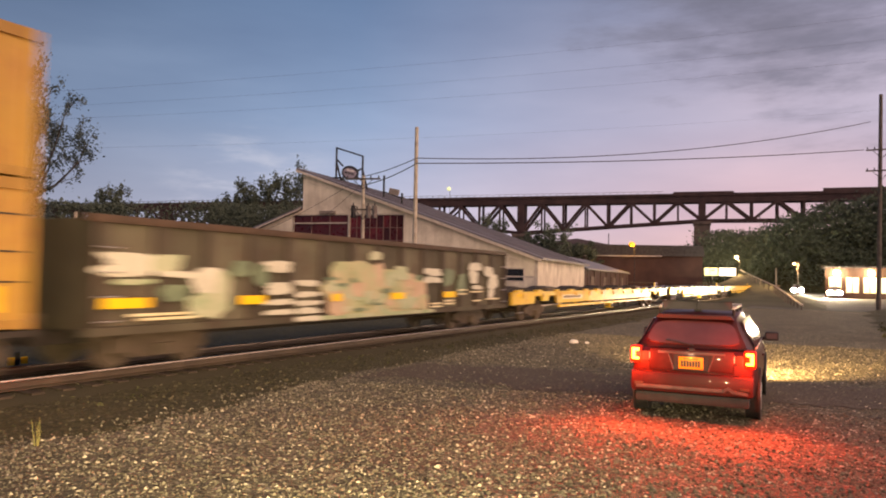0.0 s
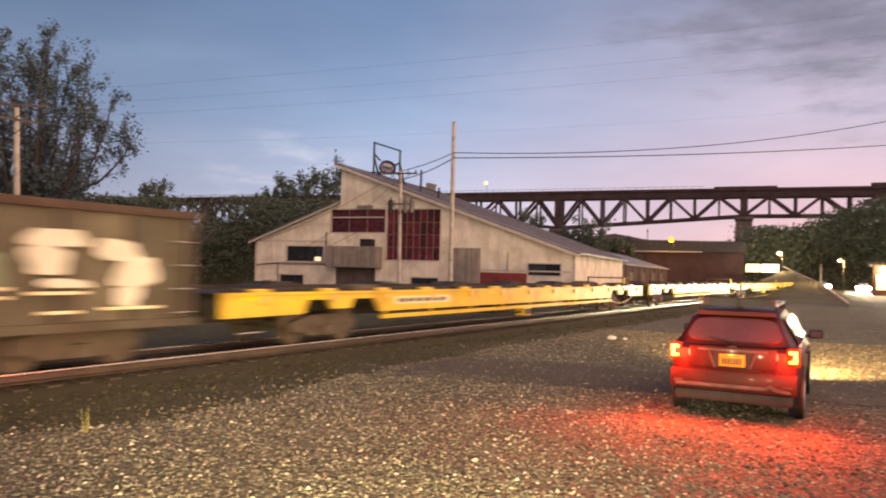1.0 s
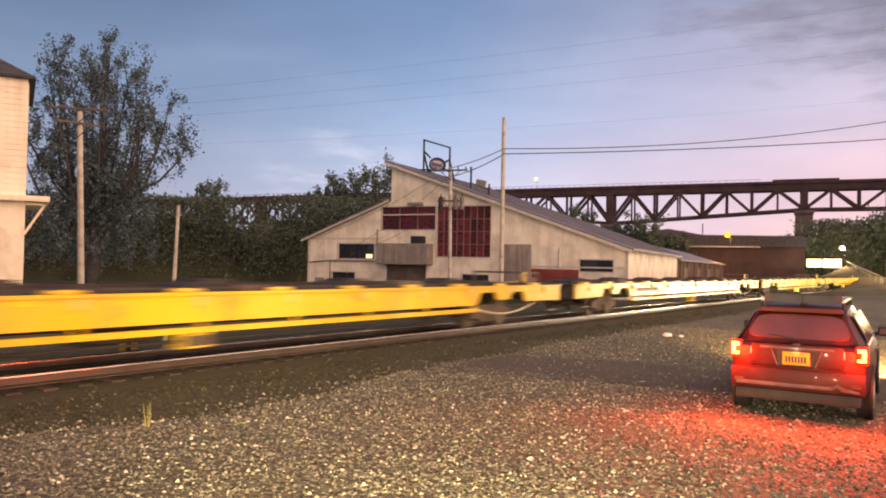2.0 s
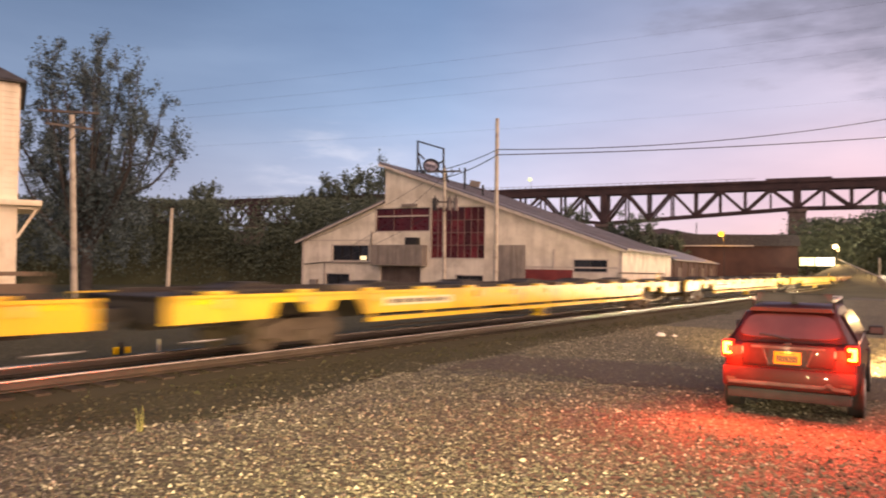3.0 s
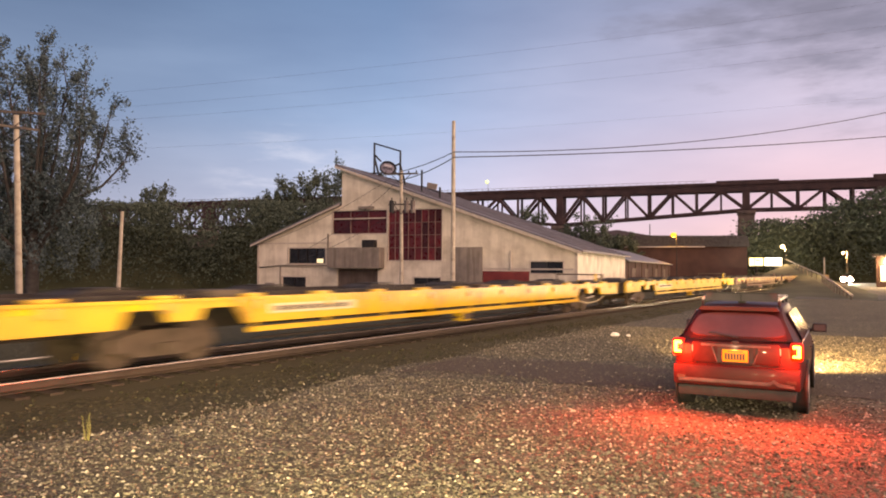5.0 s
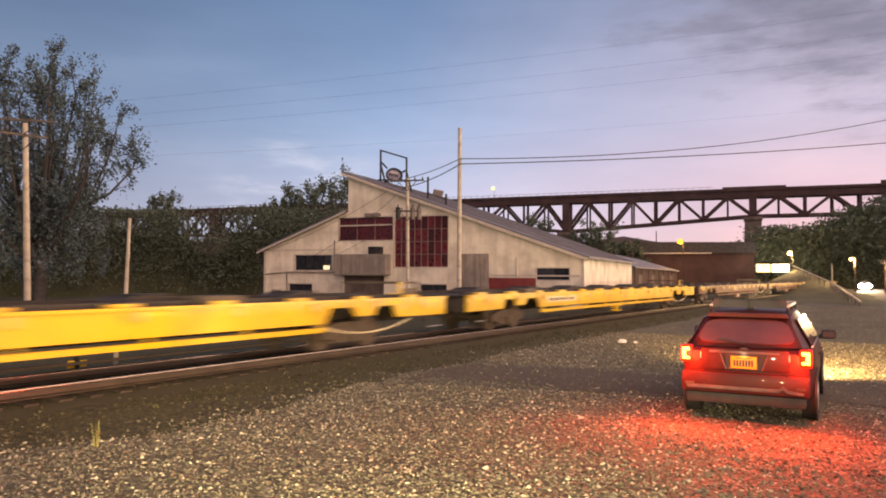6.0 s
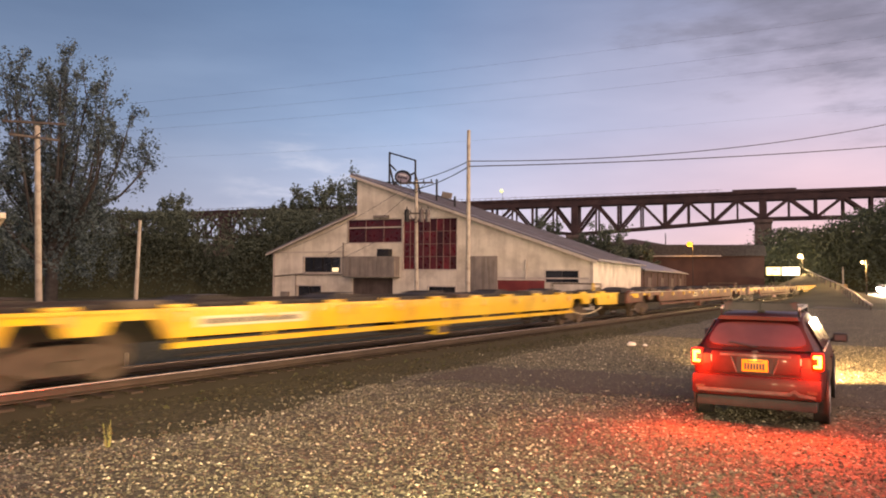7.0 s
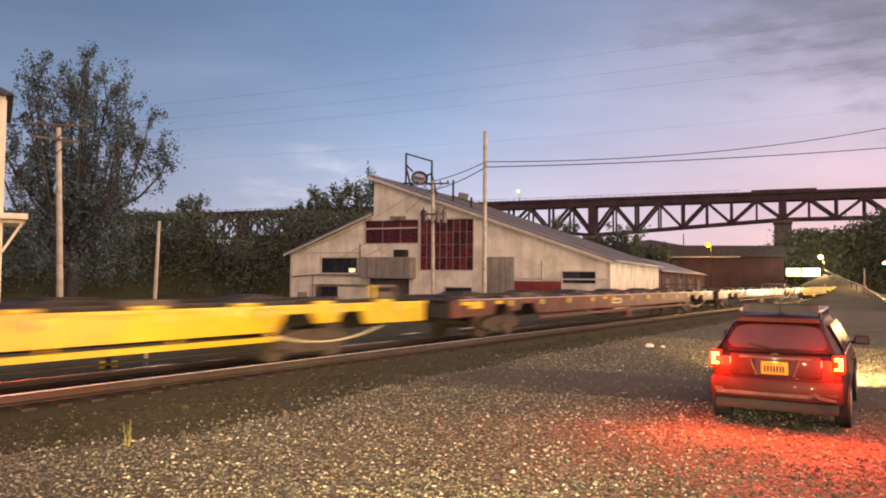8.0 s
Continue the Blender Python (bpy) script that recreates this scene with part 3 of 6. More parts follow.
stone_bed = new("ballast_stones", stones(np.c_[bx, by, bz + size * 0.2], size, M["ballast"]))
stone_bed.matrix_basis = TRACK
tagged(stone_bed, "dark crushed ballast stones beside the rails", "ballast", kind="stuff")

# grass bank on the near side of the road
sheet("grass_bank", 15.5, 62, -16, -1.2, 50, 24, lambda x, y: -0.06 + 1.05 * max(0.0, min(1.0, (-1.5 - y) / 4.0)) * max(0.0, min(1.0, (x - 15.5) / 4.0)) + 0.12 * wob(x, y, 0.8), M["verge"], label="low rough grass bank beside the lot", category="bank")

# ---- railway ----
railway = thing("railway", TRACK, "single railway track with wooden sleepers and worn shiny rails", "railway track", kind="structure")
tie_me = finish(add_box(bmesh.new(), -0.115, 0.115, -1.28, 1.28, -0.10, 0.0, 0.012), M["tie"])
for i in range(250):
    part("sleeper", tie_me, None, railway, m=pose(-8 + i * 0.53, TY + 0.03 * wob(i, 0, 0.7), 0.066, 0, 0, 1.2 * wob(i, 5, 0.9)))
far_ties = bmesh.new()
for i in range(250, 560):
    add_box(far_ties, -8 + i * 0.53 - 0.115, -8 + i * 0.53 + 0.115, TY - 1.28, TY + 1.28, -0.05, 0.066)
tagged(part("far_sleepers", far_ties, M["tie"], railway), "dark wooden sleepers", kind="stuff")
for sgn in (-1, 1):
    yc = TY + sgn * 0.755
    rail = part("rail", add_prism(bmesh.new(), [(-0.076, 0.066), (0.076, 0.066), (0.076, 0.08), (0.010, 0.105), (0.010, 0.185), (0.038, 0.197), (0.038, 0.212), (-0.038, 0.212), (-0.038, 0.197), (-0.010, 0.185), (-0.010, 0.105), (-0.076, 0.08)],
                                     -330, 45, pose(0, yc, 0, 0, 0, 90)), M["rail"], railway, "rust-brown steel rail with a shiny head")
    part("rail_head", add_prism(bmesh.new(), [(-0.038, 0.2121), (0.038, 0.2121), (0.0372, 0.223), (0.0345, 0.233), (0.029, 0.241), (0.0215, 0.2465), (0.012, RAIL_Z), (-0.012, RAIL_Z), (-0.0215, 0.2465), (-0.029, 0.241), (-0.0345, 0.233), (-0.0372, 0.223)], -330, 45, pose(0, yc, 0, 0, 0, 90)), M["railtop"], rail)

# ---- white shed behind the railway ----
shed = thing("shed", SHED, "white lopsided-gabled industrial shed with dark red windows", "shed")
DEEP = 22.0
RAKE = lambda a: 9.84 - 0.352 * (a - 7.75)
openings = [("band", 6.96, 11.65, 4.78, 6.53), ("big", 11.80, 16.16, 2.73, 6.50), ("win", 2.9, 6.3, 2.48, 3.66), ("low", 2.33, 4.55, 0.55, 1.37), ("door", 7.39, 10.92, -0.1, 2.05), ("small", 22.85, 25.17, 1.83, 2.63), ("low2", 13.9, 16.08, 0.95, 1.42)]


def wall_top(a):
    return 4.05 + (7.0 - 4.05) * a / 7.75 if a < 7.75 else RAKE(a)


# the front wall is laid up in cells so that the openings go through it
WIDE = 26.13
cuts_x = sorted({0.0, 7.75, WIDE, *[o[1] for o in openings], *[o[2] for o in openings]})
front = thing("front_wall", Z3, "", "")
front.parent = shed
for xa, xb in zip(cuts_x, cuts_x[1:]):
    mid = (xa + xb) / 2
    holes = sorted((o[3], o[4]) for o in openings if o[1] < mid < o[2])
    z = -0.1
    for z0, z1 in holes:
        if z0 > z + 0.01:
            box("wall_panel", (xa, xb, 0, 0.3, z, z0), M["siding"], front)
        z = z1
    part("wall_panel", add_prism(bmesh.new(), [(xa, z), (xb, z), (xb, wall_top(xb - 1e-4)), (xa, wall_top(xa + 1e-4))], 0, 0.3), M["siding"], front)
box("left_wall", (0, 0.3, 0.3, DEEP, -0.1, 4.05), M["siding"], shed)
box("right_wall", (WIDE - 0.3, WIDE, 0.3, DEEP, -0.1, RAKE(WIDE)), M["siding"], shed)
for k in range(1, 8):
    box("siding_lap", (WIDE + 0.002, WIDE + 0.018, 0.1, DEEP, k * 0.42 - 0.02, k * 0.42 + 0.012), M["siding"], shed)
box("step_wall", (7.75, 8.0, 0.3, DEEP, 6.9, 9.7), M["siding"], shed)
part("back_wall", add_prism(bmesh.new(), [(0, -0.1), (WIDE, -0.1), (WIDE, RAKE(WIDE)), (8.0, RAKE(8.0)), (8.0, 7.05), (0, 4.05)], DEEP - 0.3, DEEP), M["siding"], shed)
for name, outline in (("main_roof", [(7.3, 10.08), (26.6, RAKE(26.6) + 0.08), (26.6, RAKE(26.6) + 0.22), (7.3, 10.22)]), ("low_roof", [(-0.55, 3.92), (7.74, 7.07), (7.74, 7.19), (-0.55, 4.05)])):
    part(name, add_prism(bmesh.new(), outline, -0.35, DEEP + 0.3), M["roof"], shed, "grey sheet-metal roof")
seam = bmesh.new()
for k in range(1, 30):
    yk = k * DEEP / 30
    add_prism(seam, [(7.4, RAKE(7.4) + 0.22), (26.5, RAKE(26.5) + 0.22), (26.5, RAKE(26.5) + 0.26), (7.4, RAKE(7.4) + 0.26)], yk, yk + 0.05)
part("roof_seams", seam, M["roof"], shed)
part("rake_board", add_prism(bmesh.new(), [(7.3, RAKE(7.3) - 0.12), (26.5, RAKE(26.5) - 0.12), (26.5, RAKE(26.5) + 0.07), (7.3, RAKE(7.3) + 0.07)], -0.40, -0.352), M["trim"], shed, "weathered pale rake board")
part("low_rake_board", add_prism(bmesh.new(), [(-0.55, 3.80), (7.72, 6.94), (7.72, 7.06), (-0.55, 3.92)], -0.40, -0.352), M["trim"], shed, "weathered pale rake board")
box("corner_board", (-0.06, 0.12, -0.05, -0.003, -0.1, 4.0), M["trim"], shed)
box("corner_board", (WIDE - 0.15, WIDE + 0.06, -0.05, -0.003, -0.1, RAKE(WIDE) - 0.1), M["trim"], shed)
# lap lines of the siding
for k in range(1, 26):
    z = k * 0.37
    runs = [(0.13, WIDE - 0.16)] if z < 3.2 else [(max(0.13, (z - 4.0) * 7.75 / 2.95 + 0.4) if z < 6.9 else 7.8, 7.75 + (9.84 - z) / 0.352 - 0.4)]
    for x0, x1 in runs:
        segs, x = [], x0
        for o in sorted([o for o in openings if o[3] - 0.12 < z < o[4] + 0.12] + [("pent", 7.0, 11.55, 2.1, 3.75)] * (2.0 < z < 3.8), key=lambda o: o[1]):
            if o[1] - 0.12 > x:
                segs.append((x, o[1] - 0.12))
            x = max(x, o[2] + 0.12)
        if x < x1:
            segs.append((x, x1))
        for p, q in segs:
            if q - p > 0.3:
                box("siding_lap", (p, q, -0.018, -0.002, z - 0.02, z + 0.012), M["siding"], shed)


def window(name, x0, x1, z0, z1, cols, rows, pane, label, bars=0.05):
    w = part(name, add_box(add_box(add_box(add_box(bmesh.new(), x0 - 0.08, x0, -0.04, 0.12, z0 - 0.08, z1 + 0.08), x1, x1 + 0.08, -0.04, 0.12, z0 - 0.08, z1 + 0.08), x0, x1, -0.04, 0.12, z0 - 0.08, z0), x0, x1, -0.04, 0.12, z1, z1 + 0.08), M["trim"], shed, label)
    for i in range(1, cols):
        x = x0 + (x1 - x0) * i / cols
        box("mullion", (x - bars / 2, x + bars / 2, 0.02, 0.10, z0, z1), M["mullion"] if pane is M["redpane"] else M["iron"], w)
    for j in range(1, rows):
        z = z0 + (z1 - z0) * j / rows
        box("transom", (x0, x1, 0.025, 0.095, z - bars / 2, z + bars / 2), M["mullion"], w)
    for i in range(cols):
        for j in range(rows):
            box("pane", (x0 + (x1 - x0) * i / cols, x0 + (x1 - x0) * (i + 1) / cols, 0.14, 0.16, z0 + (z1 - z0) * j / rows, z0 + (z1 - z0) * (j + 1) / rows), pane, w)
    return w


band = window("window", 6.96, 11.65, 4.78, 6.53, 3, 1, M["redpane"], "long dark red window band")
box("window_rail", (6.96, 11.65, -0.03, 0.11, 5.88, 5.98), M["trim"], band)
box("window_mullion", (11.66, 11.79, -0.05, 0.11, 4.7, 6.6), M["trim"], band)
window("window", 11.80, 16.16, 2.73, 6.50, 8, 4, M["redpane"], "tall dark red gridded window", 0.045)
lit = window("window", 2.9, 6.3, 2.48, 3.66, 4, 1, M["darkpane"], "dark window with one lit pane")
box("lit_pane", (5.47, 6.05, 0.128, 0.138, 2.52, 2.84), M["window_glow"], lit)
window("window", 2.33, 4.55, 0.55, 1.37, 2, 1, M["darkpane"], "small dark window")
window("window", 22.85, 25.17, 1.83, 2.63, 2, 1, M["darkpane"], "small dark window")
window("window", 13.9, 16.08, 0.95, 1.42, 2, 1, M["darkpane"], "narrow dark window")
box("sill_ledge", (2.1, 6.65, -0.16, -0.02, 2.24, 2.36), M["siding2"], shed, 0.015, "grey weathered ledge below the window")
bar("conduit", (0.1, -0.06, 2.12), (2.1, -0.06, 2.3), 0.035, M["iron"], shed)
bar("vent_pipe", (21.46, -0.12, 2.1), (21.46, -0.12, 3.4), 0.07, M["trim"], shed, label="white vent pipe")
box("drip_board", (16.9, 25.9, -0.045, -0.02, 2.06, 2.16), M["trim"], shed)
box("belt_board", (0.13, 6.9, -0.045, -0.02, 4.02, 4.12), M["trim"], shed)
hood = box("loading_hood", (7.06, 11.5, -0.9, -0.01, 2.12, 3.68), M["siding2"], shed, 0.03, "grey plank-clad loading hood")
for k in range(12):
    box("plank", (7.06 + k * 0.37 + 0.02, 7.06 + k * 0.37 + 0.35, -0.93, -0.902, 2.1, 3.68), M["siding2"], hood)
vent = box("vent_box", (9.9, 10.9, -0.7, -0.1, 3.69, 4.25), M["iron"], shed, 0.04, "dark ventilator box")
box("garage_door", (7.39, 10.92, 0.16, 0.22, -0.1, 2.05), M["garage"], shed, 0, "dark brown garage door")
box("sliding_door", (17.2, 19.35, -0.10, -0.03, -0.05, 3.68), M["siding2"], shed, 0.02, "grey sliding plank door")
box("maroon_panel", (19.37, 22.8, -0.08, -0.022, -0.05, 1.95), M["maroon"], shed, 0.01, "low maroon wall panel")
box("pipe_box", (0.9, 1.6, -0.35, -0.02, -0.05, 0.9), M["siding2"], shed, 0.03)
bar("downpipe", (2.2, -0.09, 0.0), (2.2, -0.09, 2.3), 0.05, M["siding2"], shed)
bar("downpipe", (6.6, -0.09, 2.2), (6.6, -0.09, 4.8), 0.06, M["siding2"], shed)
box("window_hood", (9.3, 10.6, -0.25, -0.02, 6.62, 6.85), M["siding2"], shed, 0.02)

# roof sign: an open frame with an oval plate
SIGN = SHED @ pose(8.2, 4.5, 0, 0, 0, 0)
sign = thing("roof_sign", SIGN, "dark iron roof sign frame with an oval plate", "sign")
for p, q in (((0, 0, 8.9), (0, 0, 12.58)), ((2.4, 0, 8.4), (2.4, 0, 11.8)), ((0, 0, 12.52), (2.4, 0, 11.74)), ((0.05, 0, 11.55), (0.62, 0, 10.98)), ((2.35, 0, 10.72), (1.92, 0, 10.55)), ((-0.68, 0, 10.02), (0.55, 0, 10.02)), ((-0.68, 0, 9.98), (-0.72, 0, 10.16)), ((0.05, 0, 9.62), (0.72, 0, 9.98)), ((2.35, 0, 9.75), (1.95, 0, 10.0)), ((0, 1.6, 8.7), (0, 0, 11.4)), ((2.4, 1.6, 8.2), (2.4, 0, 10.6))):
    bar("frame_bar", p, q, 0.085, M["iron"], sign, square=True)
oval = bmesh.new()
bmesh.ops.create_cone(oval, cap_ends=True, segments=32, radius1=0.5, radius2=0.5, depth=0.14, matrix=pose(1.28, 0, 10.40, 0, 14, 0) @ pose(0, 0, 0, 90, 0, 0) @ Matrix.Diagonal((1.52, 1.16, 1, 1)))
plate_ob = part("oval_plate", oval, M["iron"], sign, "dark oval plate", 40)
face = bmesh.new()
bmesh.ops.create_cone(face, cap_ends=True, segments=32, radius1=0.5, radius2=0.5, depth=0.012, matrix=pose(1.28, -0.077, 10.38, 0, 14, 0) @ pose(0, 0, 0, 90, 0, 0) @ Matrix.Diagonal((1.22, 0.82, 1, 1)))
part("name_panel", face, M["sign_face"], plate_ob, "pale panel with worn lettering")
part("lettering_bar", add_box(bmesh.new(), -0.34, 0.34, -0.096, -0.086, 0.16, 0.26, 0, pose(1.28, 0, 10.38, 0, 14, 0)), M["litter"], plate_ob)
for k in range(6):
    part("lettering_bar", add_box(bmesh.new(), -0.46 + k * 0.158, -0.36 + k * 0.158, -0.096, -0.086, -0.12, 0.06, 0, pose(1.28, 0, 10.38, 0, 14, 0)), M["iron"], plate_ob)
small = thing("roof_bracket", SHED @ pose(13.11, 3.2, 0), "dark iron post with a small plate on the roof", "bracket")
bar("post", (0, 0, 7.6), (0, 0, 9.9), 0.085, M["iron"], small, square=True)
bar("arm", (0.02, 0, 8.62), (1.56, 0, 8.05), 0.06, M["iron"], small, square=True)
part("small_plate", add_box(bmesh.new(), 0.42, 1.28, -0.06, 0.06, 0.0, 0.46, 0.02, pose(0, 0, 8.55, 0, 12, 0)), M["siding2"], small, "grey plate")
bar("end_post", (1.56, 0, 7.4), (1.56, 0, 8.48), 0.09, M["iron"], small, square=True)

# ---- bridge far behind ----
bridge = thing("bridge", BRIDGE, "long dark steel deck-truss bridge on stone piers", "bridge")
prof = [(-260, 21.2), (-155, 21.2), (-95, 18.2), (-35, 21.2), (15, 21.2), (53.3, 17.4), (111.7, 21.2), (240, 21.2)]


def low_chord(x):
    for (xa, za), (xb, zb) in zip(prof, prof[1:]):
        if x <= xb:
            return za + (zb - za) * (x - xa) / (xb - xa)
    return prof[-1][1]


box("deck", (-260, 240, -3.4, 3.4, 29.0, 29.75), M["bridge"], bridge)
box("top_chord", (-260, 240, -3.0, -2.2, 26.9, 28.98), M["bridge"], bridge)
box("top_chord", (-260, 240, 2.2, 3.0, 26.9, 28.98), M["bridge"], bridge)
box("parapet", (103, 121, -3.35, -3.1, 29.75, 30.3), M["bridge"], bridge)
box("parapet", (146, 190, -3.35, -3.1, 29.75, 30.7), M["bridge"], bridge)
for k in range(62):
    box("floor_beam", (-256 + k * 8.0, -255.6 + k * 8.0, -3.5, 3.5, 28.6, 28.99), M["bridge"], bridge)
step = 7.3
node = [53.3 + step * k for k in range(-42, 24)]
for i, (xa, xb) in enumerate(zip(node, node[1:])):
    k = i - 42
    low_a, low_b = low_chord(xa), low_chord(xb)
    for ys in (-2.6, 2.6):
        bar("lower_chord", (xa, ys, low_a), (xb, ys, low_b), 0.62, M["bridge"], bridge, square=True)
        p, q = ((xa, ys, low_a), (xb, ys, 27.2)) if k % 2 == 0 else ((xa, ys, 27.2), (xb, ys, low_b))
        bar("diagonal", p, q, 0.62 if -3 < k < 2 or ys < 0 else 0.4, M["bridge"], bridge, square=True)
        bar("vertical", (xa, ys, low_a), (xa, ys, 27.0), 0.5 if k % 2 == 0 else 0.36, M["bridge"], bridge, square=True)
for x, w in ((111.7, 3.0), (53.3, 3.0), (-21, 3.0), (-95, 3.0), (170, 3.0), (-155, 3.0)):
    top = low_chord(x) - 0.5
    pm = bmesh.new()
    bmesh.ops.create_cube(pm, size=1.0, matrix=Matrix.Translation((x, 0, top / 2)) @ Matrix.Diagonal((2 * w, 9.0, top, 1)))
    for v in pm.verts:
        if v.co.z > top - 0.1:
            v.co.x, v.co.y = x + (v.co.x - x) * 0.78, v.co.y * 0.8
    pier = part("pier", pm, M["stone"], bridge, "sooty masonry pier")
    box("cap", (x - w * 0.9, x + w * 0.9, -4.2, 4.2, top - 0.9, top + 0.1), M["stone"], pier, 0.1)
    box("bearing_post", (x - 1.1, x + 1.1, -3.0, 3.0, top + 0.1, 26.95), M["bridge"], bridge)
rail_posts = bmesh.new()
for k in range(164):
    add_box(rail_posts, -260 + k * 2.2, -259.88 + k * 2.2, -3.4, -3.25, 29.7, 30.5)
add_box(rail_posts, -260, 100, -3.4, -3.28, 30.42, 30.5)
tagged(part("railing", rail_posts, M["bridge"], bridge), "thin dark handrail", kind="stuff")

# ---- poles and wires ----


def pole(x, y, top, lean, arms=(), mat="wood_pole", r=0.16, label="", group="", base=-0.2):
    ob = thing("utility_pole", pose(x, y, 0), label, "utility pole", group)
    tip = Vector((lean[0], lean[1], top))
    bar("shaft", (0, 0, base), tip, r, M[mat], ob, r1=r * 0.72, sides=10)
    for z, half, turn in arms:
        c = tip * (z / top)
        d = Vector((math.cos(radians(turn)), math.sin(radians(turn)), 0)) * half
        side_step = Vector((0, -r * 1.2, 0))
        arm = bar("crossarm", c - d + side_step, c + d + side_step, 0.075, M["dark_wood"], ob, square=True)
        for f in (-0.9, -0.45, 0.45, 0.9):
            bar("insulator", c + d * f + side_step + Vector((0, 0, 0.06)), c + d * f + side_step + Vector((0, 0, 0.24)), 0.05, M["darkpane"], arm, r1=0.035)
        for f in (-0.6, 0.6):
            bar("brace", c + d * f + side_step, c + Vector((0, -r * 1.1, -0.7)), 0.025, M["iron"], arm)
    return ob


pole(-1.92, 45.96, 11.35, (0.0, 0.0), label="tall weathered wooden utility pole before the white shed")
p2 = pole(-5.75, 51.6, 9.0, (-0.1, 0), [(8.75, 1.25, -10), (6.6, 0.9, -10)], label="wooden utility pole with crossarms and transformers before the shed", r=0.15)
for dx in (-0.62, 0.42, 0.86):
    tank = bar("transformer", (-0.08 + dx, -0.32, 6.0), (-0.08 + dx, -0.32, 6.85), 0.17, M["tank"] if dx > 0 else M["iron"], p2, label="dark pole transformer", sides=14)
    bar("bushing", (-0.08 + dx, -0.32, 6.85), (-0.08 + dx, -0.32, 7.05), 0.05, M["iron"], tank)
pole(-21.75, 33.55, 9.2, (-0.30, -0.1), [(9.3, 1.35, 20), (8.6, 1.1, 50)], label="pale wooden utility pole with two crossarms", r=0.17)
pole(-24.9, 49.05, 5.9, (0.17, 0.05), label="short leaning wooden post", r=0.15)
pole(33.9, 57.8, 17.0, (0.25, 0.0), [(12.6, 1.1, -30), (10.95, 1.1, -30)], mat="dark_wood", label="dark wooden utility pole with wide crossarms beside the road", r=0.18)


def wire(p, q, sag, r=0.018, label="thin black overhead cable"):
    cu = bpy.data.curves.new("wire", "CURVE")
    cu.dimensions, cu.bevel_depth, cu.bevel_resolution = "3D", r, 1
    sp = cu.splines.new("POLY")
    n = 24
    sp.points.add(n)
    for i in range(n + 1):
        t = i / n
        c = Vector(p).lerp(Vector(q), t)
        sp.points[i].co = (c.x, c.y, c.z - 4 * sag * t * (1 - t), 1)
    cu.materials.append(M["wire"])
    return tagged(new("overhead_wire", cu), label, "cable", "overhead wires")


wire((-1.92, 45.8, 9.05), (33.0, 58.2, 12.65), 0.28, 0.034)
wire((-1.92, 45.8, 9.38), (33.4, 58.0, 14.85), 0.95, 0.03)
wire((-1.92, 45.8, 9.36), (-5.9, 51.4, 8.9), 0.12, 0.026)
wire((-1.92, 45.8, 9.02), (-5.8, 51.4, 8.3), 0.16, 0.03)
wire((-5.9, 51.4, 8.9), (-18.3, 59.1, 4.0), 0.5, 0.014)
wire((-5.9, 51.4, 8.4), (-14.0, 57.6, 3.6), 0.4, 0.014)
wire((-5.8, 51.4, 6.3), (-16.4, 58.5, 2.2), 0.4, 0.014)
for dz, dy in ((0.0, 0.0), (-1.3, 0.6), (-2.4, 1.2)):
    wire((-60, 74 + dy, 18.6 + dz * 0.9), (70, 84 + dy, 36.0 + dz * 2.2), 1.5, 0.007, "faint high overhead cable")
wire((-60, 76, 14.0), (60, 92, 24.5), 1.2, 0.006, "faint high overhead cable")

# ---- train ----


def wheelset_truck(parent, x, mat_frame="truck"):
    """A four-wheel truck under a freight car; x is its centre."""
    t = part("truck", add_prism(add_prism(bmesh.new(), [(x - 1.15, 0.30), (x - 0.85, 0.28), (x - 0.5, 0.18), (x + 0.5, 0.18), (x + 0.85, 0.28), (x + 1.15, 0.30), (x + 1.15, 0.52), (x + 0.5, 0.66), (x - 0.5, 0.66), (x - 1.15, 0.52)], -1.02, -0.90),
                                [(x - 1.15, 0.30), (x - 0.85, 0.28), (x - 0.5, 0.18), (x + 0.5, 0.18), (x + 0.85, 0.28), (x + 1.15, 0.30), (x + 1.15, 0.52), (x + 0.5, 0.66), (x - 0.5, 0.66), (x - 1.15, 0.52)], 0.90, 1.02), M[mat_frame], parent, "dusty cast-steel truck frame")
    box("bolster", (x - 0.2, x + 0.2, -1.0, 1.0, 0.38, 0.68), M["under"], t)
    for k in range(2):
        bar("spring_pack", (x, (-1.06, 1.06)[k], 0.2), (x, (-1.06, 1.06)[k], 0.42), 0.15, M["truck"], t)
    for wx in (x - 0.89, x + 0.89):
        bm = bmesh.new()
        add_bar(bm, (wx, -0.98, 0.42), (wx, 0.98, 0.42), 0.08, sides=8)
        for wy in (-0.75, 0.75):
            s = 1 if wy > 0 else -1
            add_bar(bm, (wx, wy - 0.065 * s, 0.42), (wx, wy + 0.065 * s, 0.42), 0.42, sides=24)
            add_bar(bm, (wx, wy - 0.09 * s, 0.42), (wx, wy - 0.06 * s, 0.42), 0.45, sides=24)
        part("wheelset", bm, M["truck"], t, "steel wheels on an axle", 40)
    return t


def couplers(parent, x0, x1):
    for x, s in ((x0, -1), (x1, 1)):
        c = box("coupler", (x, x + 0.62 * s, -0.12, 0.12, 0.72, 0.96), M["under"], parent, 0.03)
        box("knuckle", (x + 0.5 * s, x + 0.7 * s, -0.2, 0.2, 0.68, 1.0), M["truck"], c, 0.04)
        bar("air_hose", (x + 0.1 * s, -0.35, 0.8), (x + 0.6 * s, -0.3, 0.45), 0.03, M["under"], parent)


FLAT_LEN = 28.4


